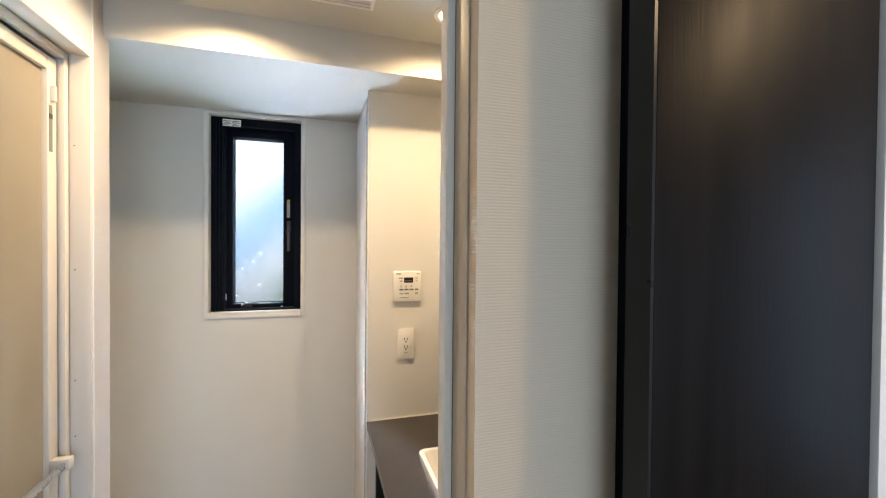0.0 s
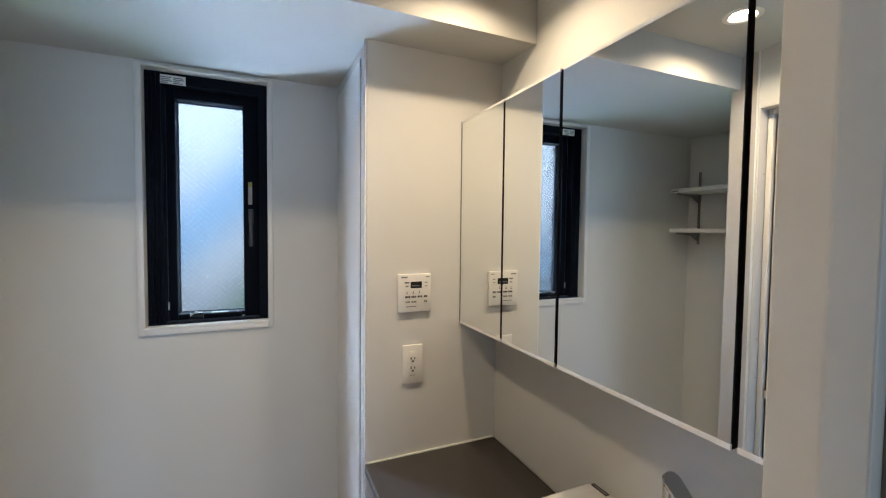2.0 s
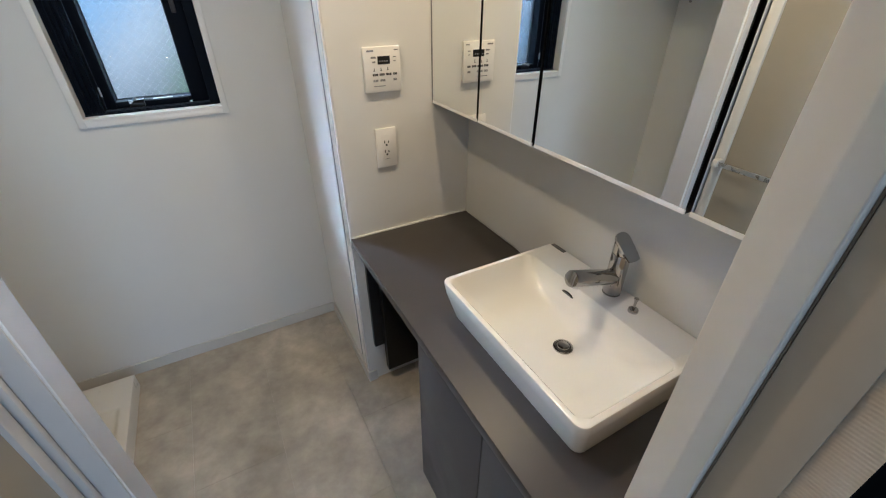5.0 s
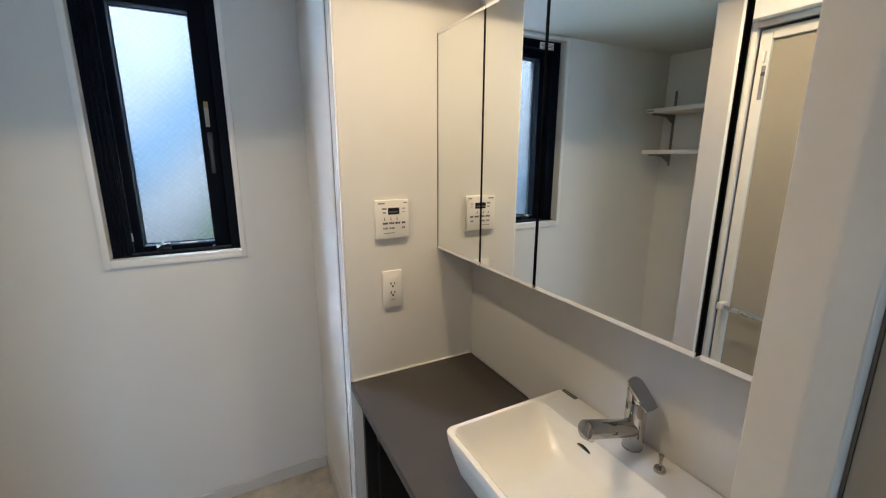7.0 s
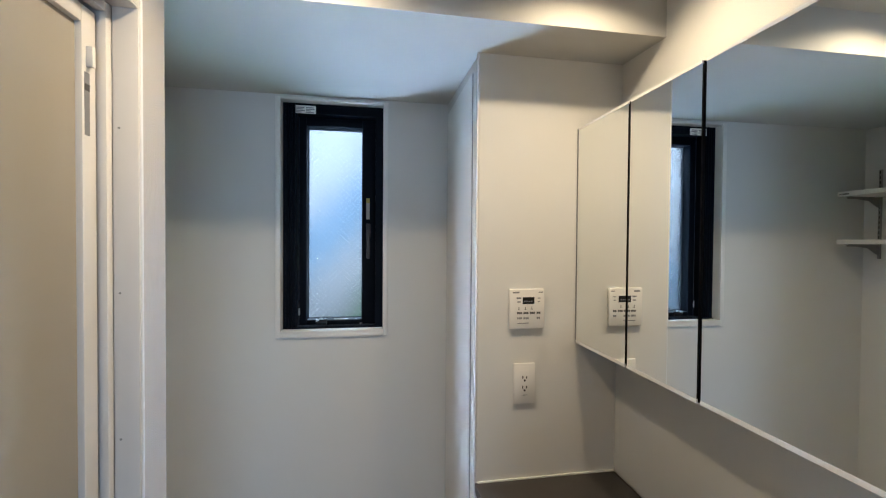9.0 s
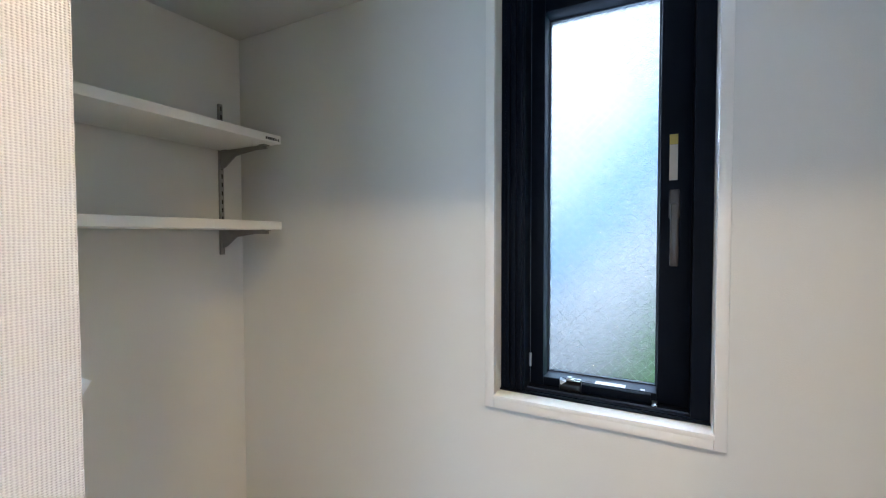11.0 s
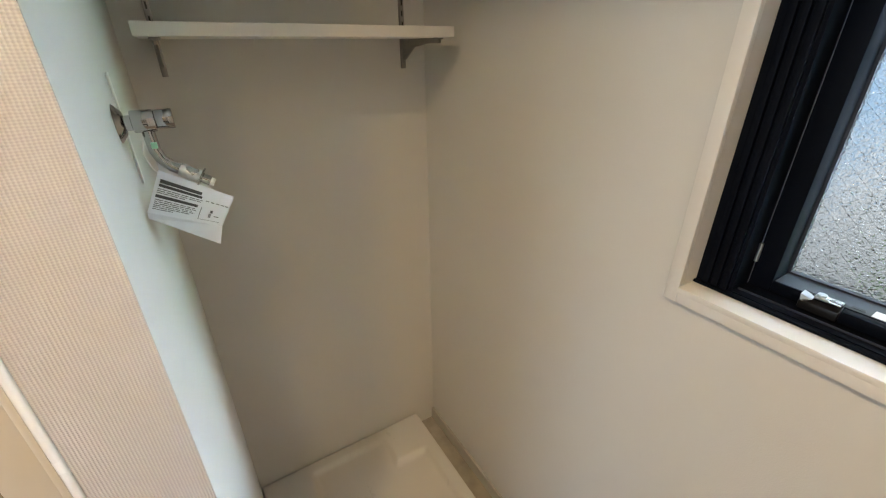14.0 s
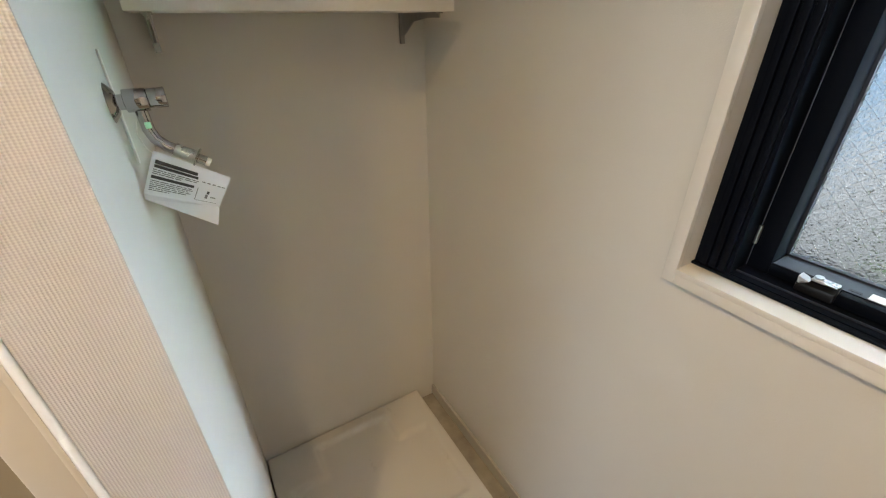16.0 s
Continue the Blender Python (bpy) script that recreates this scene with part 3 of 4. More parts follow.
part("sealant", box(0.292, X_EAST - 0.012, Y_STUB - 0.006, Y_STUB - 0.0005, 0.7285, 0.733), PLATE, counter, "white sealant bead")
cab = thing("vanity_cabinet", (0.54, -1.35, 0.0), "charcoal laminate vanity cabinet under the countertop", "cabinet")
part("body", box(0.312, X_EAST - 0.002, Y_DOOR + 0.103, -1.0535, 0.06, 0.698), CABINET, cab)
part("plinth", box(0.36, X_EAST - 0.02, Y_DOOR + 0.103, -1.062, 0.0, 0.06), BLACK, cab)
for i, (ya, yb) in enumerate(((-1.360, -1.054), (-1.669, -1.363))):
    part("cabinet_door", box(0.292, 0.311, ya, yb, 0.065, 0.685, bevel=0.0015), CABINET, cab)
support = thing("side_panel", (0.54, -0.56, 0.0), "black side panel carrying the countertop", "panel")
part("panel", box(0.320, X_EAST - 0.02, Y_STUB - 0.020, Y_STUB - 0.0015, 0.205, 0.698), BLACK, support)
part("rail", box(0.360, X_EAST - 0.02, Y_STUB - 0.050, Y_STUB - 0.0205, 0.075, 0.698), BLACK, support)
splash = structure("trim_splashback", box(X_EAST - 0.011, X_EAST - 0.001, Y_DOOR + 0.102, Y_STUB - 0.002, 0.7295, 1.16), SPLASH, "glossy pale grey splashback panel behind the basin")

# basin
BX0, BX1, BY0, BY1, BZ0, BZ1 = 0.374, X_EAST - 0.014, -1.522, -1.031, 0.7295, 0.843
basin = thing("washbasin", (0.56, -1.28, BZ0), "white ceramic rectangular washbasin on the dark countertop", "washbasin")
rings = [rounded(BX0 + 0.030, BX1 - 0.004, BY0 + 0.016, BY1 - 0.016, BZ0, 0.020), rounded(BX0 + 0.006, BX1, BY0 + 0.003, BY1 - 0.003, BZ1 - 0.035, 0.022),
         rounded(BX0 + 0.001, BX1, BY0 + 0.0005, BY1 - 0.0005, BZ1 - 0.005, 0.022), rounded(BX0 + 0.002, BX1 - 0.001, BY0 + 0.002, BY1 - 0.002, BZ1 - 0.001, 0.021),
         rounded(BX0 + 0.005, BX1 - 0.004, BY0 + 0.005, BY1 - 0.005, BZ1, 0.019), rounded(BX0 + 0.013, 0.652, BY0 + 0.013, BY1 - 0.013, BZ1, 0.020),
         rounded(BX0 + 0.016, 0.649, BY0 + 0.016, BY1 - 0.016, BZ1 - 0.003, 0.024), rounded(BX0 + 0.022, 0.643, BY0 + 0.024, BY1 - 0.030, BZ1 - 0.035, 0.035),
         rounded(BX0 + 0.034, 0.632, BY0 + 0.050, BY1 - 0.075, BZ1 - 0.066, 0.050), rounded(BX0 + 0.060, 0.620, BY0 + 0.100, BY1 - 0.125, BZ1 - 0.080, 0.055),
         rounded(BX0 + 0.130, 0.585, BY0 + 0.190, BY1 - 0.200, BZ1 - 0.087, 0.035)]
part("bowl", loft(bmesh.new(), rings), CERAMIC, basin)
DR = (0.553, -1.302)
bm = cyl(bmesh.new(), (*DR, BZ1 - 0.0875), (*DR, BZ1 - 0.0835), 0.0235, bevel=0.0012)
drain = part("drain", bm, CHROME, basin, "chrome drain")
part("drain_gap", cyl(bmesh.new(), (*DR, BZ1 - 0.0836), (*DR, BZ1 - 0.0830), 0.0185), BLACK, drain)
part("plug", cyl(bmesh.new(), (*DR, BZ1 - 0.0832), (*DR, BZ1 - 0.0795), 0.0155, 0.0140, bevel=0.001), CHROME, drain, "chrome plug")
bm = cyl(bmesh.new(), (0.655, -1.207, 0.814), (0.6425, -1.207, 0.812), 0.019)
bmesh.ops.scale(bm, vec=(1, 1.0, 0.36), verts=bm.verts, space=Matrix.Translation((-0.65, 1.207, -0.813)))
part("overflow", bm, BLACK, basin, "dark overflow slot with a chrome rim")
plate = part("maker_plate", box(0.7325, 0.7445, -1.089, -1.040, BZ1 - 0.0005, BZ1 + 0.0008), INK, basin, "small dark plate")
part("plate_line", box(0.7370, 0.7400, -1.086, -1.043, BZ1 + 0.0006, BZ1 + 0.0012), PALEINK, plate, "pale line of print")
FX, FY = 0.712, -1.278
tap = thing("basin_mixer", (FX, FY, BZ1), "chrome single-lever mixer tap on the basin", "tap")
part("base", cyl(bmesh.new(), (FX, FY, BZ1), (FX, FY, BZ1 + 0.004), 0.0217, bevel=0.0012), CHROME, tap)
bm = loft(bmesh.new(), [rounded(FX - w, FX + w, FY - w, FY + w, BZ1 + z, w * 0.98) for w, z in ((0.0205, 0.0035), (0.0215, 0.010), (0.0215, 0.110), (0.0205, 0.1125))])
part("body", bm, CHROME, tap)
tip = Vector((0.562, -1.277, 0.936))
root = Vector((FX - 0.008, FY, 0.893))
spout = part("spout", cyl(bmesh.new(), root, tip, 0.0190, 0.0188, bevel=0.0015), CHROME, tap)
part("aerator", cyl(bmesh.new(), tip + Vector((0.018, 0, -0.014)), tip + Vector((0.015, 0, -0.028)), 0.0098, 0.0092), STEEL, spout)
bm = loft(bmesh.new(), [rounded(FX - w, FX + w, FY - w, FY + w, BZ1 + z, w * 0.98) for w, z in ((0.0205, 0.1135), (0.0215, 0.1150), (0.0215, 0.1360), (0.0208, 0.1372))])
for v in bm.verts:
    if v.co.z > BZ1 + 0.125:
        v.co.z += (v.co.y - FY) * 0.85
part("cap", bm, CHROME, tap)
bm = loft(bmesh.new(), [rounded(-0.0212, 0.0212, -0.046, 0.0265, z, r) for z, r in ((-0.0026, 0.0185), (-0.0014, 0.0195), (0.0014, 0.0195), (0.0026, 0.0185))])
for v in bm.verts:
    if v.co.y < -0.02:
        v.co.x *= 0.93
        v.co.y = min(v.co.y, -0.0465 + 0.0025 * abs(v.co.x) / 0.02) if v.co.y < -0.036 else v.co.y
bmesh.ops.transform(bm, matrix=pose(FX, FY - 0.0010, BZ1 + 0.1400, 41, 0, 0), verts=bm.verts)
part("lever", bm, CHROME, tap, "flat chrome lever")
knob = thing("plug_knob", (0.700, -1.352, BZ1), "small chrome pop-up waste knob on the basin", "knob")
bm = cyl(bmesh.new(), (0.700, -1.352, BZ1), (0.700, -1.352, BZ1 + 0.009), 0.0125, 0.0105, bevel=0.002)
part("collar", bm, CHROME, knob)
bm = cyl(bmesh.new(), (0.700, -1.352, BZ1 + 0.005), (0.700, -1.352, BZ1 + 0.030), 0.003)
part("stem", bm, CHROME, knob)
bm = cyl(bmesh.new(), (0.700, -1.352, BZ1 + 0.029), (0.700, -1.352, BZ1 + 0.038), 0.0042, 0.0055, bevel=0.0012)
part("button", bm, CHROME, knob)

# mirror cabinet
MX, MZ0, MZ1 = 0.609, 1.154, 1.832
mc = thing("mirror_cabinet", (0.68, -1.1, MZ0), "wall-hung mirrored cabinet with four mirror doors above the basin", "mirror cabinet")
part("carcass", box(MX + 0.024, X_EAST - 0.001, Y_DOOR + 0.103, Y_STUB - 0.003, MZ0 + 0.004, MZ1 - 0.004), CABINET, mc)
seams = [Y_STUB - 0.002, -0.811, -1.049, -1.440, Y_DOOR + 0.105]


def hung(bm, yc, turn):
    """Turns a door a little about its upright middle line."""
    for v in bm.verts:
        v.co.x += turn * (v.co.y - yc)
    return bm


for yb, ya, turn in zip(seams, seams[1:], (0.0, 0.005, 0.0065, 0.0065)):
    a, b = ya + 0.0035, yb - 0.0035
    yc = (a + b) / 2
    door = part("mirror_door", hung(box(MX + 0.0035, MX + 0.022, a, b, MZ0 + 0.001, MZ1 - 0.001), yc, turn), BLACK, mc, "black-edged mirror door")
    part("mirror", hung(box(MX, MX + 0.003, a + 0.0008, b - 0.0008, MZ0 + 0.009, MZ1 - 0.007), yc, turn), MIRROR, door, "clear mirror", soft=False)
    part("bottom_trim", hung(box(MX - 0.001, MX + 0.003, a + 0.0008, b - 0.0008, MZ0, MZ0 + 0.0085), yc, turn), GLOSSTRIM, door, "white lower trim")
    part("top_trim", hung(box(MX - 0.001, MX + 0.003, a + 0.0008, b - 0.0008, MZ1 - 0.0065, MZ1), yc, turn), GLOSSTRIM, door, "white upper trim")
part("end_trim", box(MX - 0.001, MX + 0.022, Y_STUB - 0.0055, Y_STUB - 0.001, MZ0, MZ1), PALEINK, mc, "grey end trim")

# controls on the boxed-out wall
ctl = thing("bath_controller", (0.443, Y_STUB, 1.265), "white bathroom heater controller on the wall", "control panel")
px0, px1, pz0, pz1 = 0.386, 0.499, 1.204, 1.327
part("body", box(px0, px1, Y_STUB - 0.012, Y_STUB - 0.0005, pz0, pz1, bevel=0.003), PLATE, ctl)
py = Y_STUB - 0.0122
part("display", box(px0 + 0.042, px0 + 0.080, py - 0.0006, py + 0.001, pz1 - 0.046, pz1 - 0.025), BLACK, ctl, "black display")
def marks(bm, a, z, widths, h, gap=0.0012):
    for w in widths:
        bx(bm, px0 + a, px0 + a + w, py - 0.0005, py + 0.001, pz0 + z, pz0 + z + h)
        a += w + gap
    return bm


for a, widths in ((0.024, (0.0055, 0.0030, 0.0055)), (0.045, (0.0040, 0.0050, 0.0045)), (0.066, (0.0055, 0.0035, 0.0045)), (0.088, (0.0045, 0.0060))):
    part("button_legend", marks(bmesh.new(), a, 0.046, widths, 0.0062), INK, ctl, "small dark legend")
for a, widths in ((0.025, (0.0030, 0.0012, 0.0040, 0.0030)), (0.045, (0.0012, 0.0040, 0.0040, 0.0040)), (0.088, (0.0045, 0.0050))):
    part("button_legend", marks(bmesh.new(), a, 0.030, widths, 0.0062), PALEINK, ctl, "small grey legend")
for a, z in ((0.029, 0.059), (0.050, 0.059), (0.071, 0.060)):
    bm = marks(bmesh.new(), a, z, (0.0018,), 0.0085)
    bx(bm, px0 + a - 0.0018, px0 + a + 0.0036, py - 0.0005, py + 0.001, pz0 + z, pz0 + z + 0.0014)
    part("pointer", bm, INK, ctl, "tiny dark pointer mark")
for a, w, z, h in ((0.010, 0.021, 0.1105, 0.0045), (0.094, 0.013, 0.1115, 0.003), (0.022, 0.015, 0.0930, 0.005), (0.025, 0.010, 0.0815, 0.004), (0.090, 0.010, 0.0935, 0.0025), (0.091, 0.007, 0.0825, 0.0025), (0.026, 0.036, 0.0165, 0.0022)):
    part("print_mark", box(px0 + a, px0 + a + w, py - 0.0004, py + 0.001, pz0 + z, pz0 + z + h), PALEINK, ctl, "small grey print")
for k in range(4):
    part("display_digit", box(px0 + 0.046 + k * 0.0075, px0 + 0.051 + k * 0.0075, py - 0.0009, py + 0.001, pz1 - 0.040, pz1 - 0.036), PALEINK, ctl, "grey display digit")
out = thing("wall_outlet", (0.439, Y_STUB, 1.03), "white double wall outlet with earth holes", "wall outlet")
ox0, ox1, oz0, oz1 = 0.404, 0.473, 0.969, 1.095
part("plate", box(ox0, ox1, Y_STUB - 0.008, Y_STUB - 0.0005, oz0, oz1, bevel=0.002), PLATE, out)
oy, oc = Y_STUB - 0.0082, (ox0 + ox1) / 2
part("insert", box(oc - 0.0145, oc + 0.0145, oy - 0.0006, oy + 0.001, oz0 + 0.020, oz1 - 0.020, bevel=0.0003), PLATE, out)
for dz in (0.079, 0.048):
    for dx, h in ((-0.0063, 0.0085), (0.0063, 0.0070)):
        part("slot", box(oc + dx - 0.0015, oc + dx + 0.0015, oy - 0.0016, oy, oz0 + dz, oz0 + dz + h), BLACK, out)
    part("earth_hole", cyl(bmesh.new(), (oc, oy - 0.0016, oz0 + dz - 0.006), (oc, oy, oz0 + dz - 0.006), 0.0032, seg=14), BLACK, out)
part("print", box(oc - 0.009, oc + 0.009, oy - 0.0006, oy, oz0 + 0.026, oz0 + 0.028), PALEINK, out)

# access panel on the side of the boxed-out wall
acc = thing("access_panel", (X_STUB, -0.25, 0.05), "flush white access panel on the boxed-out wall", "panel")
part("backing", box(X_STUB - 0.002, X_STUB - 0.0005, -0.463, -0.032, 0.087, 2.016), PALEINK, acc, "dark joint")
part("leaf", box(X_STUB - 0.005, X_STUB - 0.0022, -0.460, -0.035, 0.09, 2.013), TRIM, acc)
part("edge_trim", box(X_STUB - 0.006, X_STUB - 0.0005, Y_STUB + 0.001, Y_STUB + 0.018, 0.06, Z_BEAM - 0.002, bevel=0.002), GLOSSTRIM, acc, "white plastic edge trim")

# ---------------------------------------------------------------- laundry niche
def shelf(z):
    s = thing("wall_shelf", (-1.125, -0.36, z), "white melamine shelf on adjustable steel brackets", "shelf", "shelves in the laundry niche")
    part("board", box(X_NICHE + 0.010, -1.007, -0.670, -0.053, z - 0.022, z, bevel=0.0012), SHELF, s)
    for y in (-0.641, -0.072):
        bm = bmesh.new()
        bx(bm, X_NICHE + 0.008, -1.040, y - 0.002, y + 0.002, z - 0.034, z - 0.0225)
        prof = [(X_NICHE + 0.008, z - 0.034), (X_NICHE + 0.008, z - 0.076), (X_NICHE + 0.024, z - 0.072), (X_NICHE + 0.075, z - 0.042), (X_NICHE + 0.150, z - 0.034)]
        a = [bm.verts.new((px, y - 0.002, pz)) for px, pz in prof]
        b = [bm.verts.new((px, y + 0.002, pz)) for px, pz in prof]
        bm.faces.new(a), bm.faces.new(b[::-1])
        for k in range(5):
            bm.faces.new((a[k], b[k], b[(k + 1) % 5], a[(k + 1) % 5]))
        for px in (X_NICHE + 0.020, -1.062):
            bx(bm, px, px + 0.022, y - 0.009, y + 0.009, z - 0.0255, z - 0.0222)
        part("bracket", bm, ZINC, s, "grey steel bracket")
    return s


upper, lower = shelf(1.732), shelf(1.497)
bm = bmesh.new()
for k in range(8):
    y = -0.103 + k * 0.0058
    bx(bm, -1.0072, -1.0064, y, y + (0.0045 if k < 5 else 0.0028), 1.7155, 1.7225)
part("shelf_print", bm, INK, upper, "small dark print on the shelf's edge")
for y in (-0.641, -0.072):
    rail = thing("shelf_rail", (X_NICHE, y, 1.415), "slotted steel shelf upright on the wall", "shelf rail", "shelf uprights")
    part("upright", box(X_NICHE + 0.0005, X_NICHE + 0.010, y - 0.006, y + 0.006, 1.402, 1.848, bevel=0.001), ZINC, rail)
    for k in range(17):
        z = 1.428 + k * 0.025
        part("slot", box(X_NICHE + 0.0095, X_NICHE + 0.0106, y - 0.0017, y + 0.0017, z, z + 0.013), BLACK, rail)

# washing machine tap on the partition
TX, TZ = -0.777, 1.373
wt = thing("washing_machine_tap", (TX, Y_PART, TZ), "chrome washing machine tap on the partition", "tap")
part("wall_plate", cyl(bmesh.new(), (TX, Y_PART + 0.0005, TZ), (TX, Y_PART + 0.009, TZ), 0.0245, 0.014, bevel=0.001), CHROME, wt)
part("stem", cyl(bmesh.new(), (TX, Y_PART + 0.0085, TZ), (TX, Y_PART + 0.018, TZ), 0.0095), CHROME, wt)
part("body", cyl(bmesh.new(), (TX, Y_PART + 0.016, TZ + 0.001), (TX, Y_PART + 0.0415, TZ + 0.001), 0.0140, bevel=0.002), CHROME, wt)
part("handle", cyl(bmesh.new(), (TX, Y_PART + 0.0412, TZ + 0.002), (TX, Y_PART + 0.062, TZ + 0.002), 0.0118, 0.0128, seg=18, bevel=0.0015), CHROME, wt)
pts = [(TX, Y_PART + 0.030, TZ - 0.008), (TX, Y_PART + 0.031, TZ - 0.036), (TX + 0.001, Y_PART + 0.035, TZ - 0.048), (TX + 0.003, Y_PART + 0.045, TZ - 0.059), (TX + 0.008, Y_PART + 0.066, TZ - 0.072)]
part("spout", tube(bmesh.new(), pts, 0.0075), CHROME, wt)
a, b = Vector(pts[-2]), Vector(pts[-1])
way = (b - a).normalized()
part("coupling", cyl(bmesh.new(), b - way * 0.016, b + way * 0.010, 0.0092, bevel=0.001), STEEL, wt)
part("flange", cyl(bmesh.new(), b + way * 0.010, b + way * 0.0122, 0.0140, seg=24), CHROME, wt)
part("nozzle", cyl(bmesh.new(), b + way * 0.012, b + way * 0.023, 0.0068), CHROME, wt)
part("nozzle_cap", cyl(bmesh.new(), b + way * 0.0225, b + way * 0.028, 0.0052), PLATE, wt, "white nozzle tip")
part("indicator", box(TX + 0.0068, TX + 0.0092, Y_PART + 0.029, Y_PART + 0.036, TZ - 0.033, TZ - 0.025, bevel=0.0008), GREEN, wt, "pale green tab")
pipe = thing("cover_strip", (X_NICHE, Y_PART, 1.30), "narrow white strip on the partition behind the tap", "strip")
part("strip", box(-0.850, -0.838, Y_PART + 0.0003, Y_PART + 0.003, 1.28, 1.43, bevel=0.001), PLATE, pipe)

# folded card hanging from the tap
tag = thing("instruction_card", (TX + 0.02, -0.65, 1.25), "folded white instruction card hung on the tap by a string", "card")
q = [Vector((-0.757, -0.677, 1.315)), Vector((-0.757, -0.597, 1.263)), Vector((-0.764, -0.622, 1.223)), Vector((-0.757, -0.7035, 1.262)), Vector((-0.745, -0.630, 1.201)), Vector((-0.748, -0.7035, 1.256))]


def sheet(corners, thick=0.0006):
    bm = bmesh.new()
    normal = (corners[1] - corners[0]).cross(corners[2] - corners[0]).normalized() * thick
    a = [bm.verts.new(c) for c in corners]
    b = [bm.verts.new(c + normal) for c in corners]
    bm.faces.new(a), bm.faces.new(b[::-1])
    for k in range(len(a)):
        bm.faces.new((a[k], b[k], b[(k + 1) % len(a)], a[(k + 1) % len(a)]))
    return bm


flat = (q[1] - q[0]).cross(q[3] - q[0]).normalized()
q[2] -= flat * (q[2] - q[0]).dot(flat)
part("front_leaf", sheet([q[0], q[1], q[2], q[3]]), PAPERTAG, tag)
part("folded_leaf", sheet([q[3], q[2], q[4], q[5]]), PAPERTAG, tag)


face = flat if flat.x > 0 else -flat


def on_card(u, v):
    top, low = q[0].lerp(q[1], u), q[3].lerp(q[2], u)
    return top.lerp(low, v) + face * 0.0012


def print_bar(u0, u1, v0, v1):
    return sheet([on_card(u0, v0), on_card(u1, v0), on_card(u1, v1), on_card(u0, v1)], 0.0002)


for u0, u1, v0, v1 in ((0.05, 0.58, 0.17, 0.255), (0.05, 0.60, 0.28, 0.345), (0.04, 0.58, 0.535, 0.605)):
    part("heading_bar", print_bar(u0, u1, v0, v1), INK, tag, "dark heading bar")
dice = random.Random(4)
for v, u1 in ((0.385, 0.62), (0.43, 0.60), (0.475, 0.40), (0.645, 0.56), (0.69, 0.58), (0.735, 0.55), (0.78, 0.57), (0.825, 0.52), (0.87, 0.30)):
    u = 0.045
    while u < u1:
        w = dice.uniform(0.03, 0.11)
        part("text_line", print_bar(u, min(u + w, u1), v, v + 0.022), PALEINK, tag, "line of small print")
        u += w + dice.uniform(0.008, 0.02)
for u in (0.66, 0.73, 0.80, 0.87, 0.93):
    part("text_line", print_bar(u, u + 0.045, 0.355, 0.385), PALEINK, tag, "line of small print")
part("picture", print_bar(0.765, 0.800, 0.60, 0.68), INK, tag, "tiny dark picture")
part("picture", print_bar(0.755, 0.790, 0.70, 0.82), PALEINK, tag, "tiny grey picture")
for u0, u1, v0, v1 in ((0.63, 0.64, 0.56, 0.90), (0.63, 0.93, 0.90, 0.91), (0.83, 0.90, 0.74, 0.77)):
    part("text_line", print_bar(u0, u1, v0, v1), PALEINK, tag, "line of small print")
part("string", tube(bmesh.new(), [(-0.772, -0.684, 1.352), (-0.766, -0.688, 1.335), (-0.760, -0.683, 1.318), (-0.757, -0.677, 1.310)], 0.0007, 6), PLATE, tag, "white string")

# washing machine pan
PX0, PX1, PY0, PY1, PZ = X_NICHE + 0.004, -0.606, Y_PART + 0.005, -0.086, 0.070
pan = thing("washing_machine_pan", ((PX0 + PX1) / 2, (PY0 + PY1) / 2, 0.0), "white plastic washing machine drip pan on the floor", "drip pan")


def ease(a, b, v):
    s = min(1, max(0, (v - a) / (b - a)))
    return s * s * (3 - 2 * s)


def sink(x, y):
    """How deep the cross-shaped hollow lies below the raised corners."""
    u, v = min(x - PX0, PX1 - x), min(y - PY0, PY1 - y)
    inside = ease(0.034, 0.056, min(u, v))
    arm = max(ease(0.155, 0.180, u), ease(0.155, 0.180, v))
    return 0.014 * inside * arm


DRAIN = (-0.712, -0.410)
N = 90
bm = bmesh.new()
grid = [[bm.verts.new((PX0 + 0.004 + (PX1 - PX0 - 0.008) * i / N, PY0 + 0.004 + (PY1 - PY0 - 0.008) * j / N, 0)) for j in range(N + 1)] for i in range(N + 1)]
for line in grid:
    for v in line:
        v.co.z = PZ - sink(v.co.x, v.co.y)
for i in range(N):
    for j in range(N):
        bm.faces.new((grid[i][j], grid[i + 1][j], grid[i + 1][j + 1], grid[i][j + 1]))
rim = [grid[i][0] for i in range(N)] + [grid[N][j] for j in range(N)] + [grid[i][N] for i in range(N, 0, -1)] + [grid[0][j] for j in range(N, 0, -1)]
mid = Vector(((PX0 + PX1) / 2, (PY0 + PY1) / 2, 0))
last = rim
for grow, z in ((0.003, PZ - 0.0012), (0.004, PZ - 0.004), (0.004, 0.0)):
    ring = []
    for v in rim:
        s = Vector((math.copysign(1, v.co.x - mid.x) if abs(v.co.x - mid.x) > (PX1 - PX0) / 2 - 0.005 else 0, math.copysign(1, v.co.y - mid.y) if abs(v.co.y - mid.y) > (PY1 - PY0) / 2 - 0.005 else 0, 0))
        ring.append(bm.verts.new((v.co.x + s.x * grow, v.co.y + s.y * grow, z)))
    for k in range(len(rim)):
        bm.faces.new((last[k], last[(k + 1) % len(rim)], ring[(k + 1) % len(rim)], ring[k]))
    last = ring
part("tray", bm, PAN, pan)
dz = PZ - 0.014
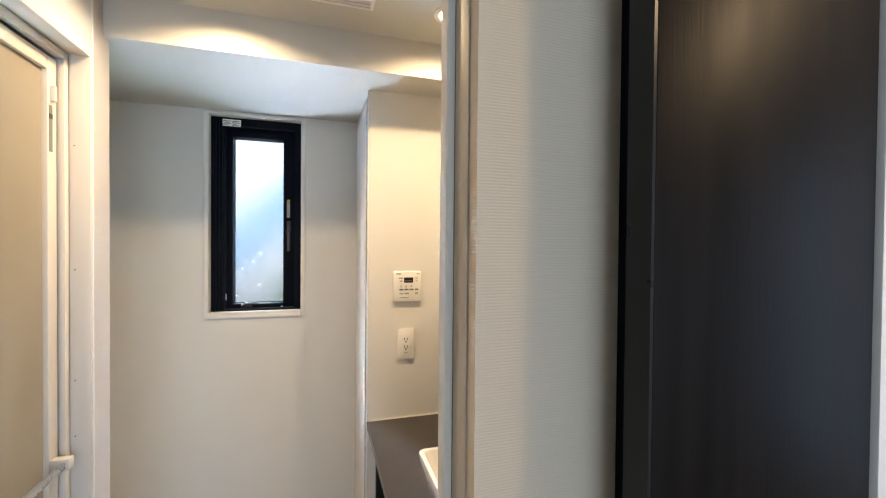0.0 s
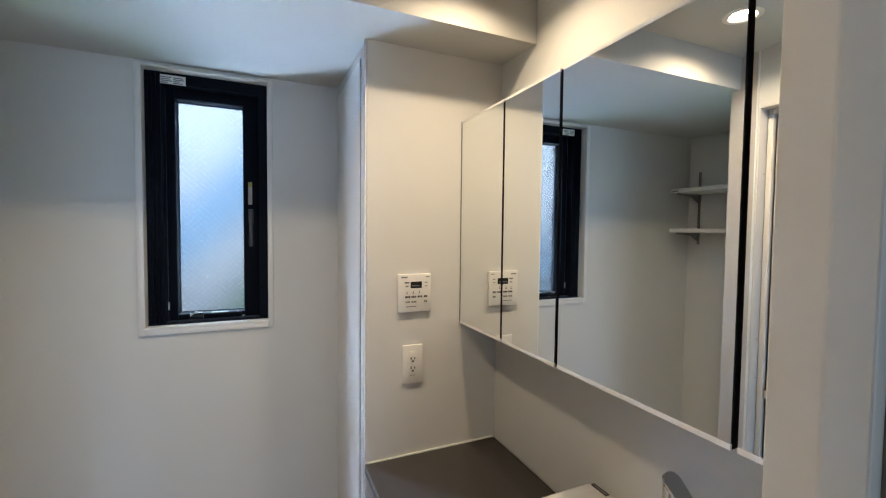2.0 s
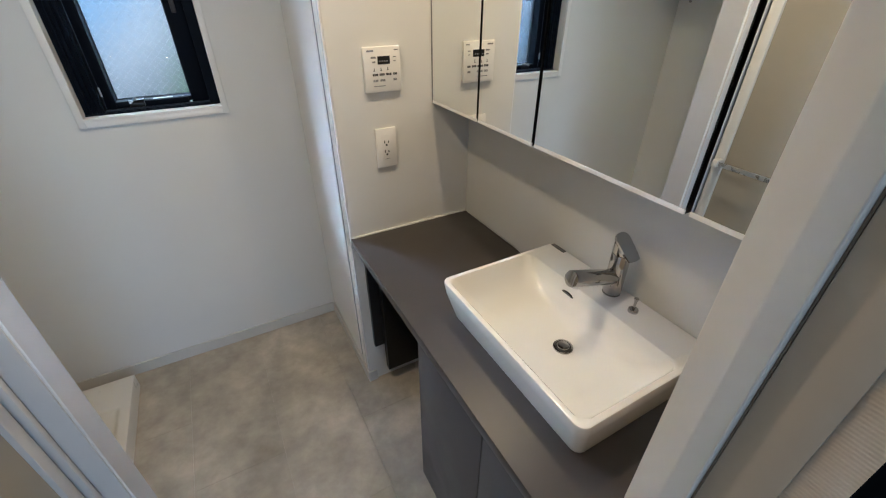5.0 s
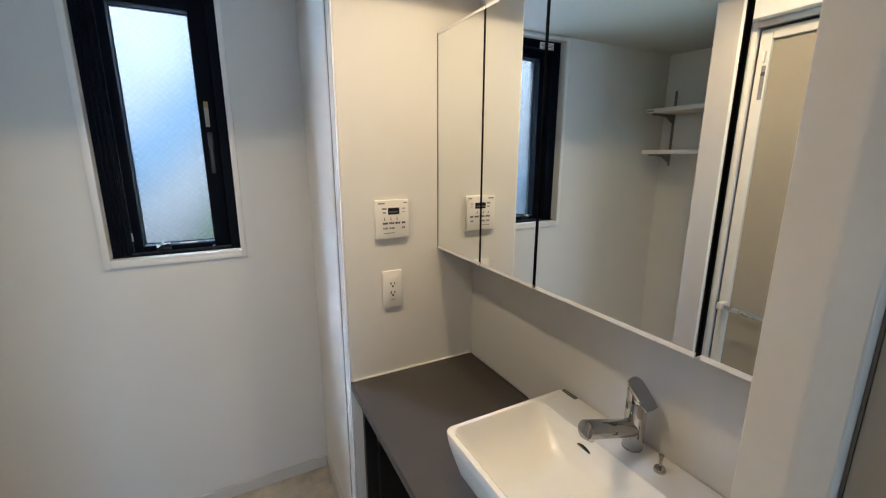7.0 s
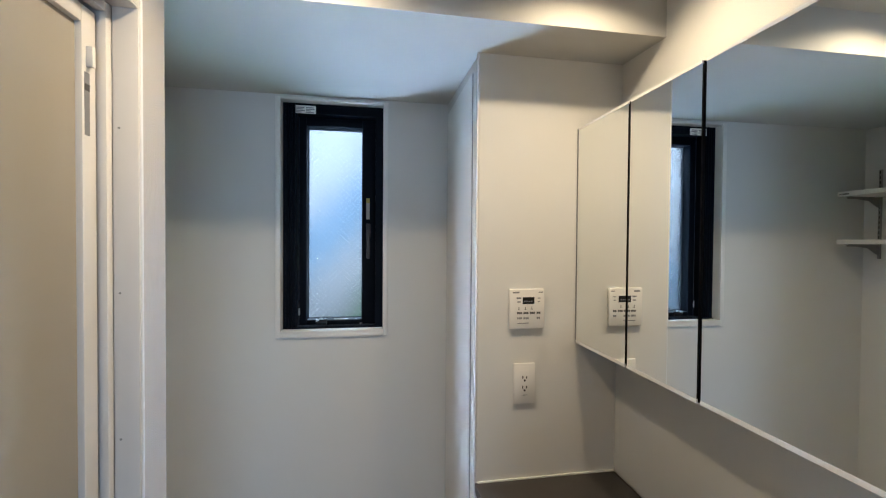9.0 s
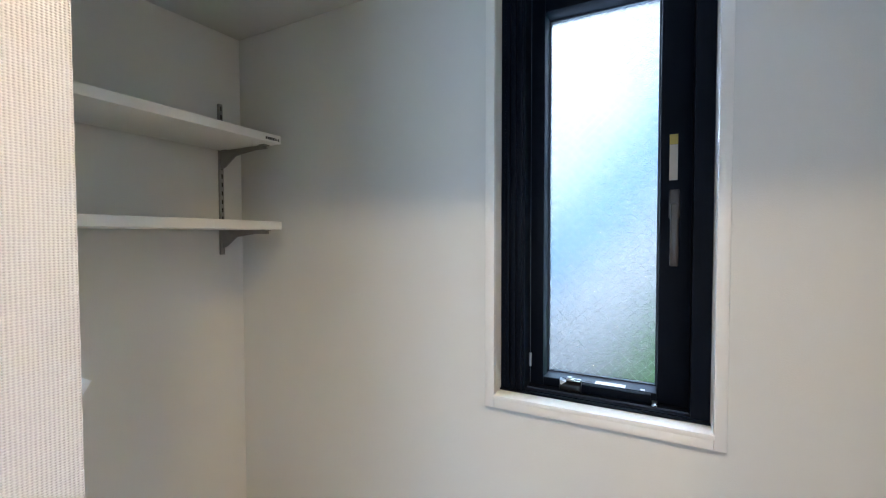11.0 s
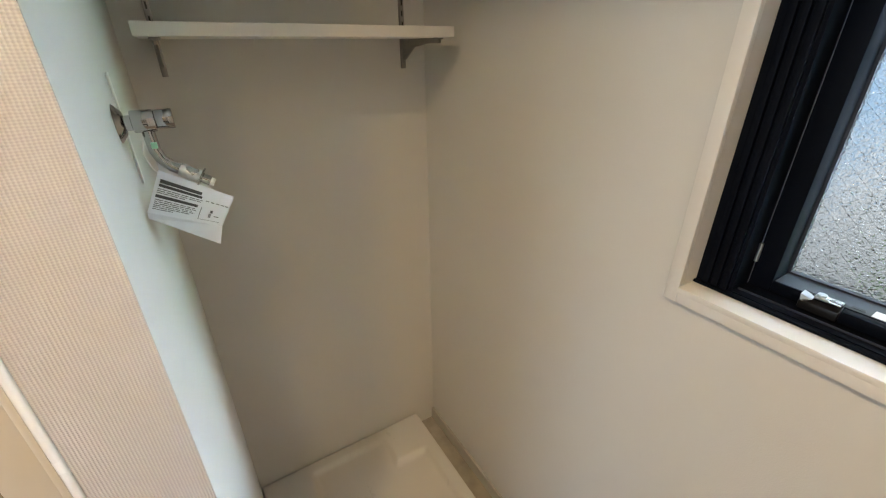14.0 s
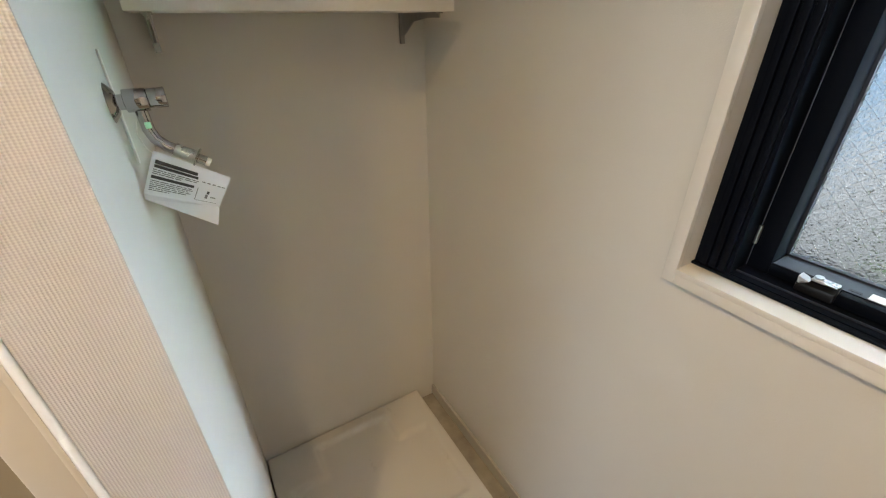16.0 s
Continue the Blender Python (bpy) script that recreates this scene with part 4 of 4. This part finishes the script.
part("drain_gap", cyl(bmesh.new(), (*DRAIN, dz - 0.006), (*DRAIN, dz + 0.0008), 0.0694, seg=56), BLACK, pan)
cover = part("drain_cover", cyl(bmesh.new(), (*DRAIN, dz), (*DRAIN, dz + 0.0016), 0.0675, seg=56), PAN, pan, "round white drain cover")
part("grate_ring", cyl(bmesh.new(), (*DRAIN, dz + 0.0012), (*DRAIN, dz + 0.0030), 0.0475, 0.0465, seg=48), PAN, cover)


def slot(p, q, wide):
    """A dark slit in the grate from p to q, both given from the drain's middle."""
    (ax, ay), (bx_, by) = p, q
    bm = box(-math.dist(p, q) / 2, math.dist(p, q) / 2, -wide / 2, wide / 2, -0.0005, 0.0005)
    bmesh.ops.transform(bm, matrix=pose(DRAIN[0] + (ax + bx_) / 2, DRAIN[1] + (ay + by) / 2, dz + 0.0031, 0, 0, math.degrees(math.atan2(by - ay, bx_ - ax))), verts=bm.verts)
    part("slot", bm, BLACK, cover)


def ring_point(r, a):
    return r * math.cos(a), r * math.sin(a)


TEETH = 11
for k in range(TEETH):
    a, w = 2 * math.pi * k / TEETH, math.pi / TEETH
    if math.cos(a + 2.73) > 0.70:
        continue
    slot(ring_point(0.0215, a - w * 0.92), ring_point(0.0345, a - w * 0.12), 0.0030)
    slot(ring_point(0.0345, a + w * 0.12), ring_point(0.0215, a + w * 0.92), 0.0030)
    slot(ring_point(0.0395, a - w * 0.85), ring_point(0.0395, a + w * 0.05), 0.0024)
    slot(ring_point(0.0395, a + w * 0.25), ring_point(0.0395, a + w * 0.95), 0.0024)
    slot(ring_point(0.0285, a + w * 0.80), ring_point(0.0360, a + w), 0.0026)
sx, sy = DRAIN[0] - 0.017, DRAIN[1] - 0.006
bm = loft(bmesh.new(), [rounded(sx - w, sx + w, sy - w, sy + w, dz + z, w * 0.98) for w, z in ((0.026, 0.0028), (0.0245, 0.0105), (0.0215, 0.0135), (0.010, 0.0150))])
part("elbow", bm, PAN, cover, "raised white hose socket")
for a in (0.3, 2.1, 3.9, 5.4):
    bm = box(-0.004, 0.004, -0.0016, 0.0016, -0.0004, 0.0006)
    bmesh.ops.transform(bm, matrix=pose(DRAIN[0] + 0.058 * math.cos(a), DRAIN[1] + 0.058 * math.sin(a), dz + 0.0018, 0, 0, math.degrees(a) + 90), verts=bm.verts)
    part("mark", bm, PALEINK, cover)

# ---------------------------------------------------------------- bathroom door
bd = tagged(thing("door_1", (-0.58, -1.2, 0.0), "closed bathroom door with frosted panel in a cream frame", "door"), kind="structure")
bm = bmesh.new()
bx(bm, X_BATH - 0.048, X_BATH + 0.0, -0.8145, -0.8085, 0, 1.952, bevel=0.001)
bx(bm, X_BATH - 0.048, X_BATH, -1.62, -1.614, 0, 1.952, bevel=0.001)
bx(bm, X_BATH - 0.048, X_BATH, -1.614, -0.8145, 1.946, 1.952, bevel=0.001)
part("jamb_lining", bm, BATHFRAME, bd, "cream jamb lining")
bm = box(X_BATH - 0.004, X_BATH + 0.0030, -0.8080, -0.8000, 0.0, Z_CEIL, bevel=0.0028, segments=4)
part("corner_trim", bm, GLOSSTRIM, bd, "white corner trim")
bm = bmesh.new()
fx0, fx1 = X_BATH - 0.068, X_BATH - 0.048
bx(bm, fx0, fx1, -0.834, -0.815, 0, 1.945, bevel=0.002), bx(bm, fx0, fx1, -1.612, -1.597, 0, 1.945, bevel=0.002)
bx(bm, fx0, fx1, -1.597, -0.834, 1.925, 1.945, bevel=0.002), bx(bm, fx0, fx1, -1.597, -0.834, 0.0, 0.03, bevel=0.002)
part("frame", bm, BATHFRAME, bd, "cream door frame")
lx0, lx1 = X_BATH - 0.086, X_BATH - 0.062
bm = bmesh.new()
bx(bm, lx0, lx1, -0.880, -0.840, 0.035, 1.915, bevel=0.003), bx(bm, lx0, lx1, -1.590, -1.552, 0.035, 1.915, bevel=0.003)
bx(bm, lx0, lx1, -1.552, -0.880, 1.880, 1.915, bevel=0.003), bx(bm, lx0, lx1, -1.552, -0.880, 0.035, 0.075, bevel=0.003)
leaf = part("leaf_frame", bm, BATHFRAME, bd, "cream leaf frame")
part("frosted_panel", box(lx0 + 0.006, lx0 + 0.012, -1.552, -0.880, 0.075, 1.880), FROST, leaf, "frosted beige panel", soft=False)
part("label", box(lx1 - 0.0005, lx1 + 0.0006, -0.874, -0.860, 1.67, 1.79), PALEINK, leaf, "narrow printed label")
part("label_band", box(lx1, lx1 + 0.001, -0.874, -0.860, 1.755, 1.768), INK, leaf, "dark band on the label")
part("latch", box(lx1 - 0.001, lx1 + 0.012, -0.870, -0.860, 1.800, 1.840, bevel=0.002), PLATE, leaf, "small white latch")
bar = thing("towel_rail", (-0.56, -1.2, 0.85), "square steel towel rail on the bathroom door", "towel rail")
for y in (-0.868, -1.568):
    part("bracket", box(lx1 + 0.0005, lx1 + 0.044, y - 0.012, y + 0.010, 0.838, 0.868, bevel=0.002), BATHFRAME, bar, "cream plastic bracket")
part("rod", box(lx1 + 0.028, lx1 + 0.036, -1.556, -0.882, 0.842, 0.860, bevel=0.001), STEEL, bar, "brushed steel bar")
for z in (0.90, 1.055, 1.36, 1.70):
    part("screw", cyl(bmesh.new(), (X_BATH - 0.036, -0.8152, z), (X_BATH - 0.036, -0.8140, z), 0.0025, seg=12), ZINC, bd, "small screw")

# ---------------------------------------------------------------- doorway and sliding door
jamb = tagged(thing("doorway_jamb", (0.24, -1.72, 0), "white grooved doorway jamb", "jamb"), kind="structure")
H = 2.03


def moulding(plan, z1):
    """An upright strip with the given plan."""
    bm = loft(bmesh.new(), [[(px, py, z) for px, py in plan] for z in (0.0, z1)])
    upright = [e for e in bm.edges if abs(e.verts[0].co.z - e.verts[1].co.z) > 0.5]
    bmesh.ops.bevel(bm, geom=upright, offset=0.0012, segments=2, profile=0.5, affect="EDGES")
    return bm


part("inner_casing", moulding([(0.2575, -1.6632), (0.2518, -1.6632), (0.2415, -1.6925), (0.2440, -1.7099), (0.2575, -1.7103)], H), JAMB, jamb, soft=False)
part("groove", box(0.2535, 0.2575, -1.7119, -1.7104, 0, H), GROOVE, jamb, "brown joint")
# Outer casing is the cream jamb again, its shade put into a browner colour.
part("outer_casing", moulding([(0.2575, -1.7120), (0.2537, -1.7120), (0.2558, -1.7513), (0.2575, -1.7513)], H), SHADECASING, jamb, "outer casing with brown shade in its colour")
head = structure("trim_door_head", box(X_BATH, 0.2410, -1.780, -1.668, H - 0.02, H + 0.0), TRIM, "white door head")
sd = tagged(thing("door_2", (0.6, -1.83, 0), "closed dark walnut storage door in the hall", "door"), kind="structure")
part("leaf", box(0.421, 0.763, -1.851, -1.814, 0.008, 2.05, bevel=0.0015), DARKWOOD, sd, "dark walnut veneer")
part("edge_strip", box(0.4165, 0.4205, -1.851, -1.816, 0.008, 2.05), BLACK, sd, "black door edge")
part("frame", box(0.440, 0.775, -1.8135, Y_DOOR - 0.001, 0.0, 2.07), ALU, sd, "dark frame behind the leaf")
part("end_casing", box(0.770, 0.86, -1.856, -1.814, 0.0, 2.07, bevel=0.002), TRIM, sd, "pale casing")

# ---------------------------------------------------------------- ceiling fittings
vent = thing("ceiling_vent", (0.17, -1.0, Z_CEIL), "slatted brown-grey ceiling vent", "vent")
vx0, vx1, vy0, vy1 = 0.05, 0.254, -1.10, -0.90
bm = bmesh.new()
bx(bm, vx0, vx1, vy1 - 0.010, vy1, Z_CEIL - 0.010, Z_CEIL - 0.0005, bevel=0.002), bx(bm, vx0, vx1, vy0, vy0 + 0.010, Z_CEIL - 0.010, Z_CEIL - 0.0005, bevel=0.002)
bx(bm, vx0, vx0 + 0.010, vy0 + 0.01, vy1 - 0.01, Z_CEIL - 0.010, Z_CEIL - 0.0005), bx(bm, vx1 - 0.010, vx1, vy0 + 0.01, vy1 - 0.01, Z_CEIL - 0.010, Z_CEIL - 0.0005)
part("frame", bm, PLATE, vent)
part("backing", box(vx0 + 0.01, vx1 - 0.01, vy0 + 0.01, vy1 - 0.01, Z_CEIL - 0.003, Z_CEIL - 0.0008), CABINET, vent, "dark opening")
for k in range(11):
    y = vy0 + 0.018 + k * 0.0158
    part("slat", box(vx0 + 0.01, vx1 - 0.01, y, y + 0.007, Z_CEIL - 0.009, Z_CEIL - 0.0035), PLATE, vent)


def downlight(x, y, z, deep, inner):
    """A round lamp whose lens sits deep metres above the ceiling's face, in a white can."""
    d = thing("downlight", (x, y, z), "round white recessed ceiling downlight, lit", "downlight", "ceiling downlights")

    def loop(r, h):
        return [(x + r * math.cos(2 * math.pi * k / 40), y + r * math.sin(2 * math.pi * k / 40), z + h) for k in range(40)]

    part("trim_ring", loft(bmesh.new(), [loop(0.054, -0.0004), loop(0.054, -0.004), loop(inner + 0.004, -0.005), loop(inner, -0.0008)], close=False), PLATE, d)
    if deep:
        part("can", loft(bmesh.new(), [loop(inner, -0.0008), loop(inner, deep + 0.004), loop(0.002, deep + 0.006)], close=False), PLATE, d)
    low = deep + 0.0012 if deep else -0.0035
    part("lens", cyl(bmesh.new(), (x, y, z + low), (x, y, z + low + 0.0024), inner - 0.0006, seg=40), LAMP, d, "glowing warm lens")
    return d


for spot in DOWNS:
    downlight(*spot, Z_CEIL, DEEP, BORE - 0.0005)
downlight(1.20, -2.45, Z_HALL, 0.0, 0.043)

# ---------------------------------------------------------------- skirting
bm = bmesh.new()
bx(bm, X_NICHE, X_STUB - 0.006, -0.009, -0.0005, 0.0, 0.055, bevel=0.0015)
structure("baseboard_north", bm, SKIRT, "low grey-white skirting under the window")
structure("baseboard_stub", box(X_STUB - 0.001, 0.319, Y_STUB - 0.009, Y_STUB - 0.0005, 0, 0.055, bevel=0.0015), SKIRT, "low grey-white skirting")
structure("baseboard_stub_side", box(X_STUB - 0.009, X_STUB - 0.0005, Y_STUB - 0.009, -0.0095, 0, 0.055, bevel=0.0015), SKIRT, "low grey-white skirting")
structure("baseboard_hall", box(0.263, 0.436, Y_DOOR - 0.009, Y_DOOR - 0.0005, 0, 0.055, bevel=0.0015), SKIRT, "low grey-white skirting")

# ---------------------------------------------------------------- floor tiles
TX_, TY_ = 0.303, 0.606


def slab(w, d):
    bm = box(-w / 2 + 0.0004, w / 2 - 0.0004, -d / 2 + 0.0004, d / 2 - 0.0004, -0.0055, 0.0, bevel=0.0004, segments=1)
    data = bpy.data.meshes.new("tile")
    bm.to_mesh(data), bm.free()
    data.materials.append(STONE)
    return data


tile = slab(TX_, TY_)
fl = bpy.data.objects["floor"]
for i in range(-5, 9):
    for j in range(-6, 1):
        cx, cy = 0.04 + i * TX_, -0.10 + (j + (0.5 if i % 2 else 0.0)) * TY_
        for rx0, rx1, ry0, ry1 in ((X_NICHE - 0.05, X_EAST + 0.05, Y_DOOR + 0.05, 0.05), (-1.25, 2.65, -3.45, Y_DOOR + 0.05)):
            ax, bx_, ay, by = max(cx - TX_ / 2, rx0), min(cx + TX_ / 2, rx1), max(cy - TY_ / 2, ry0), min(cy + TY_ / 2, ry1)
            if bx_ - ax < 0.01 or by - ay < 0.01:
                continue
            whole = bx_ - ax > TX_ - 1e-5 and by - ay > TY_ - 1e-5
            ob = new("tile", tile if whole else slab(bx_ - ax, by - ay))
            ob.parent = fl
            ob.location = ((ax + bx_) / 2, (ay + by) / 2, 0)
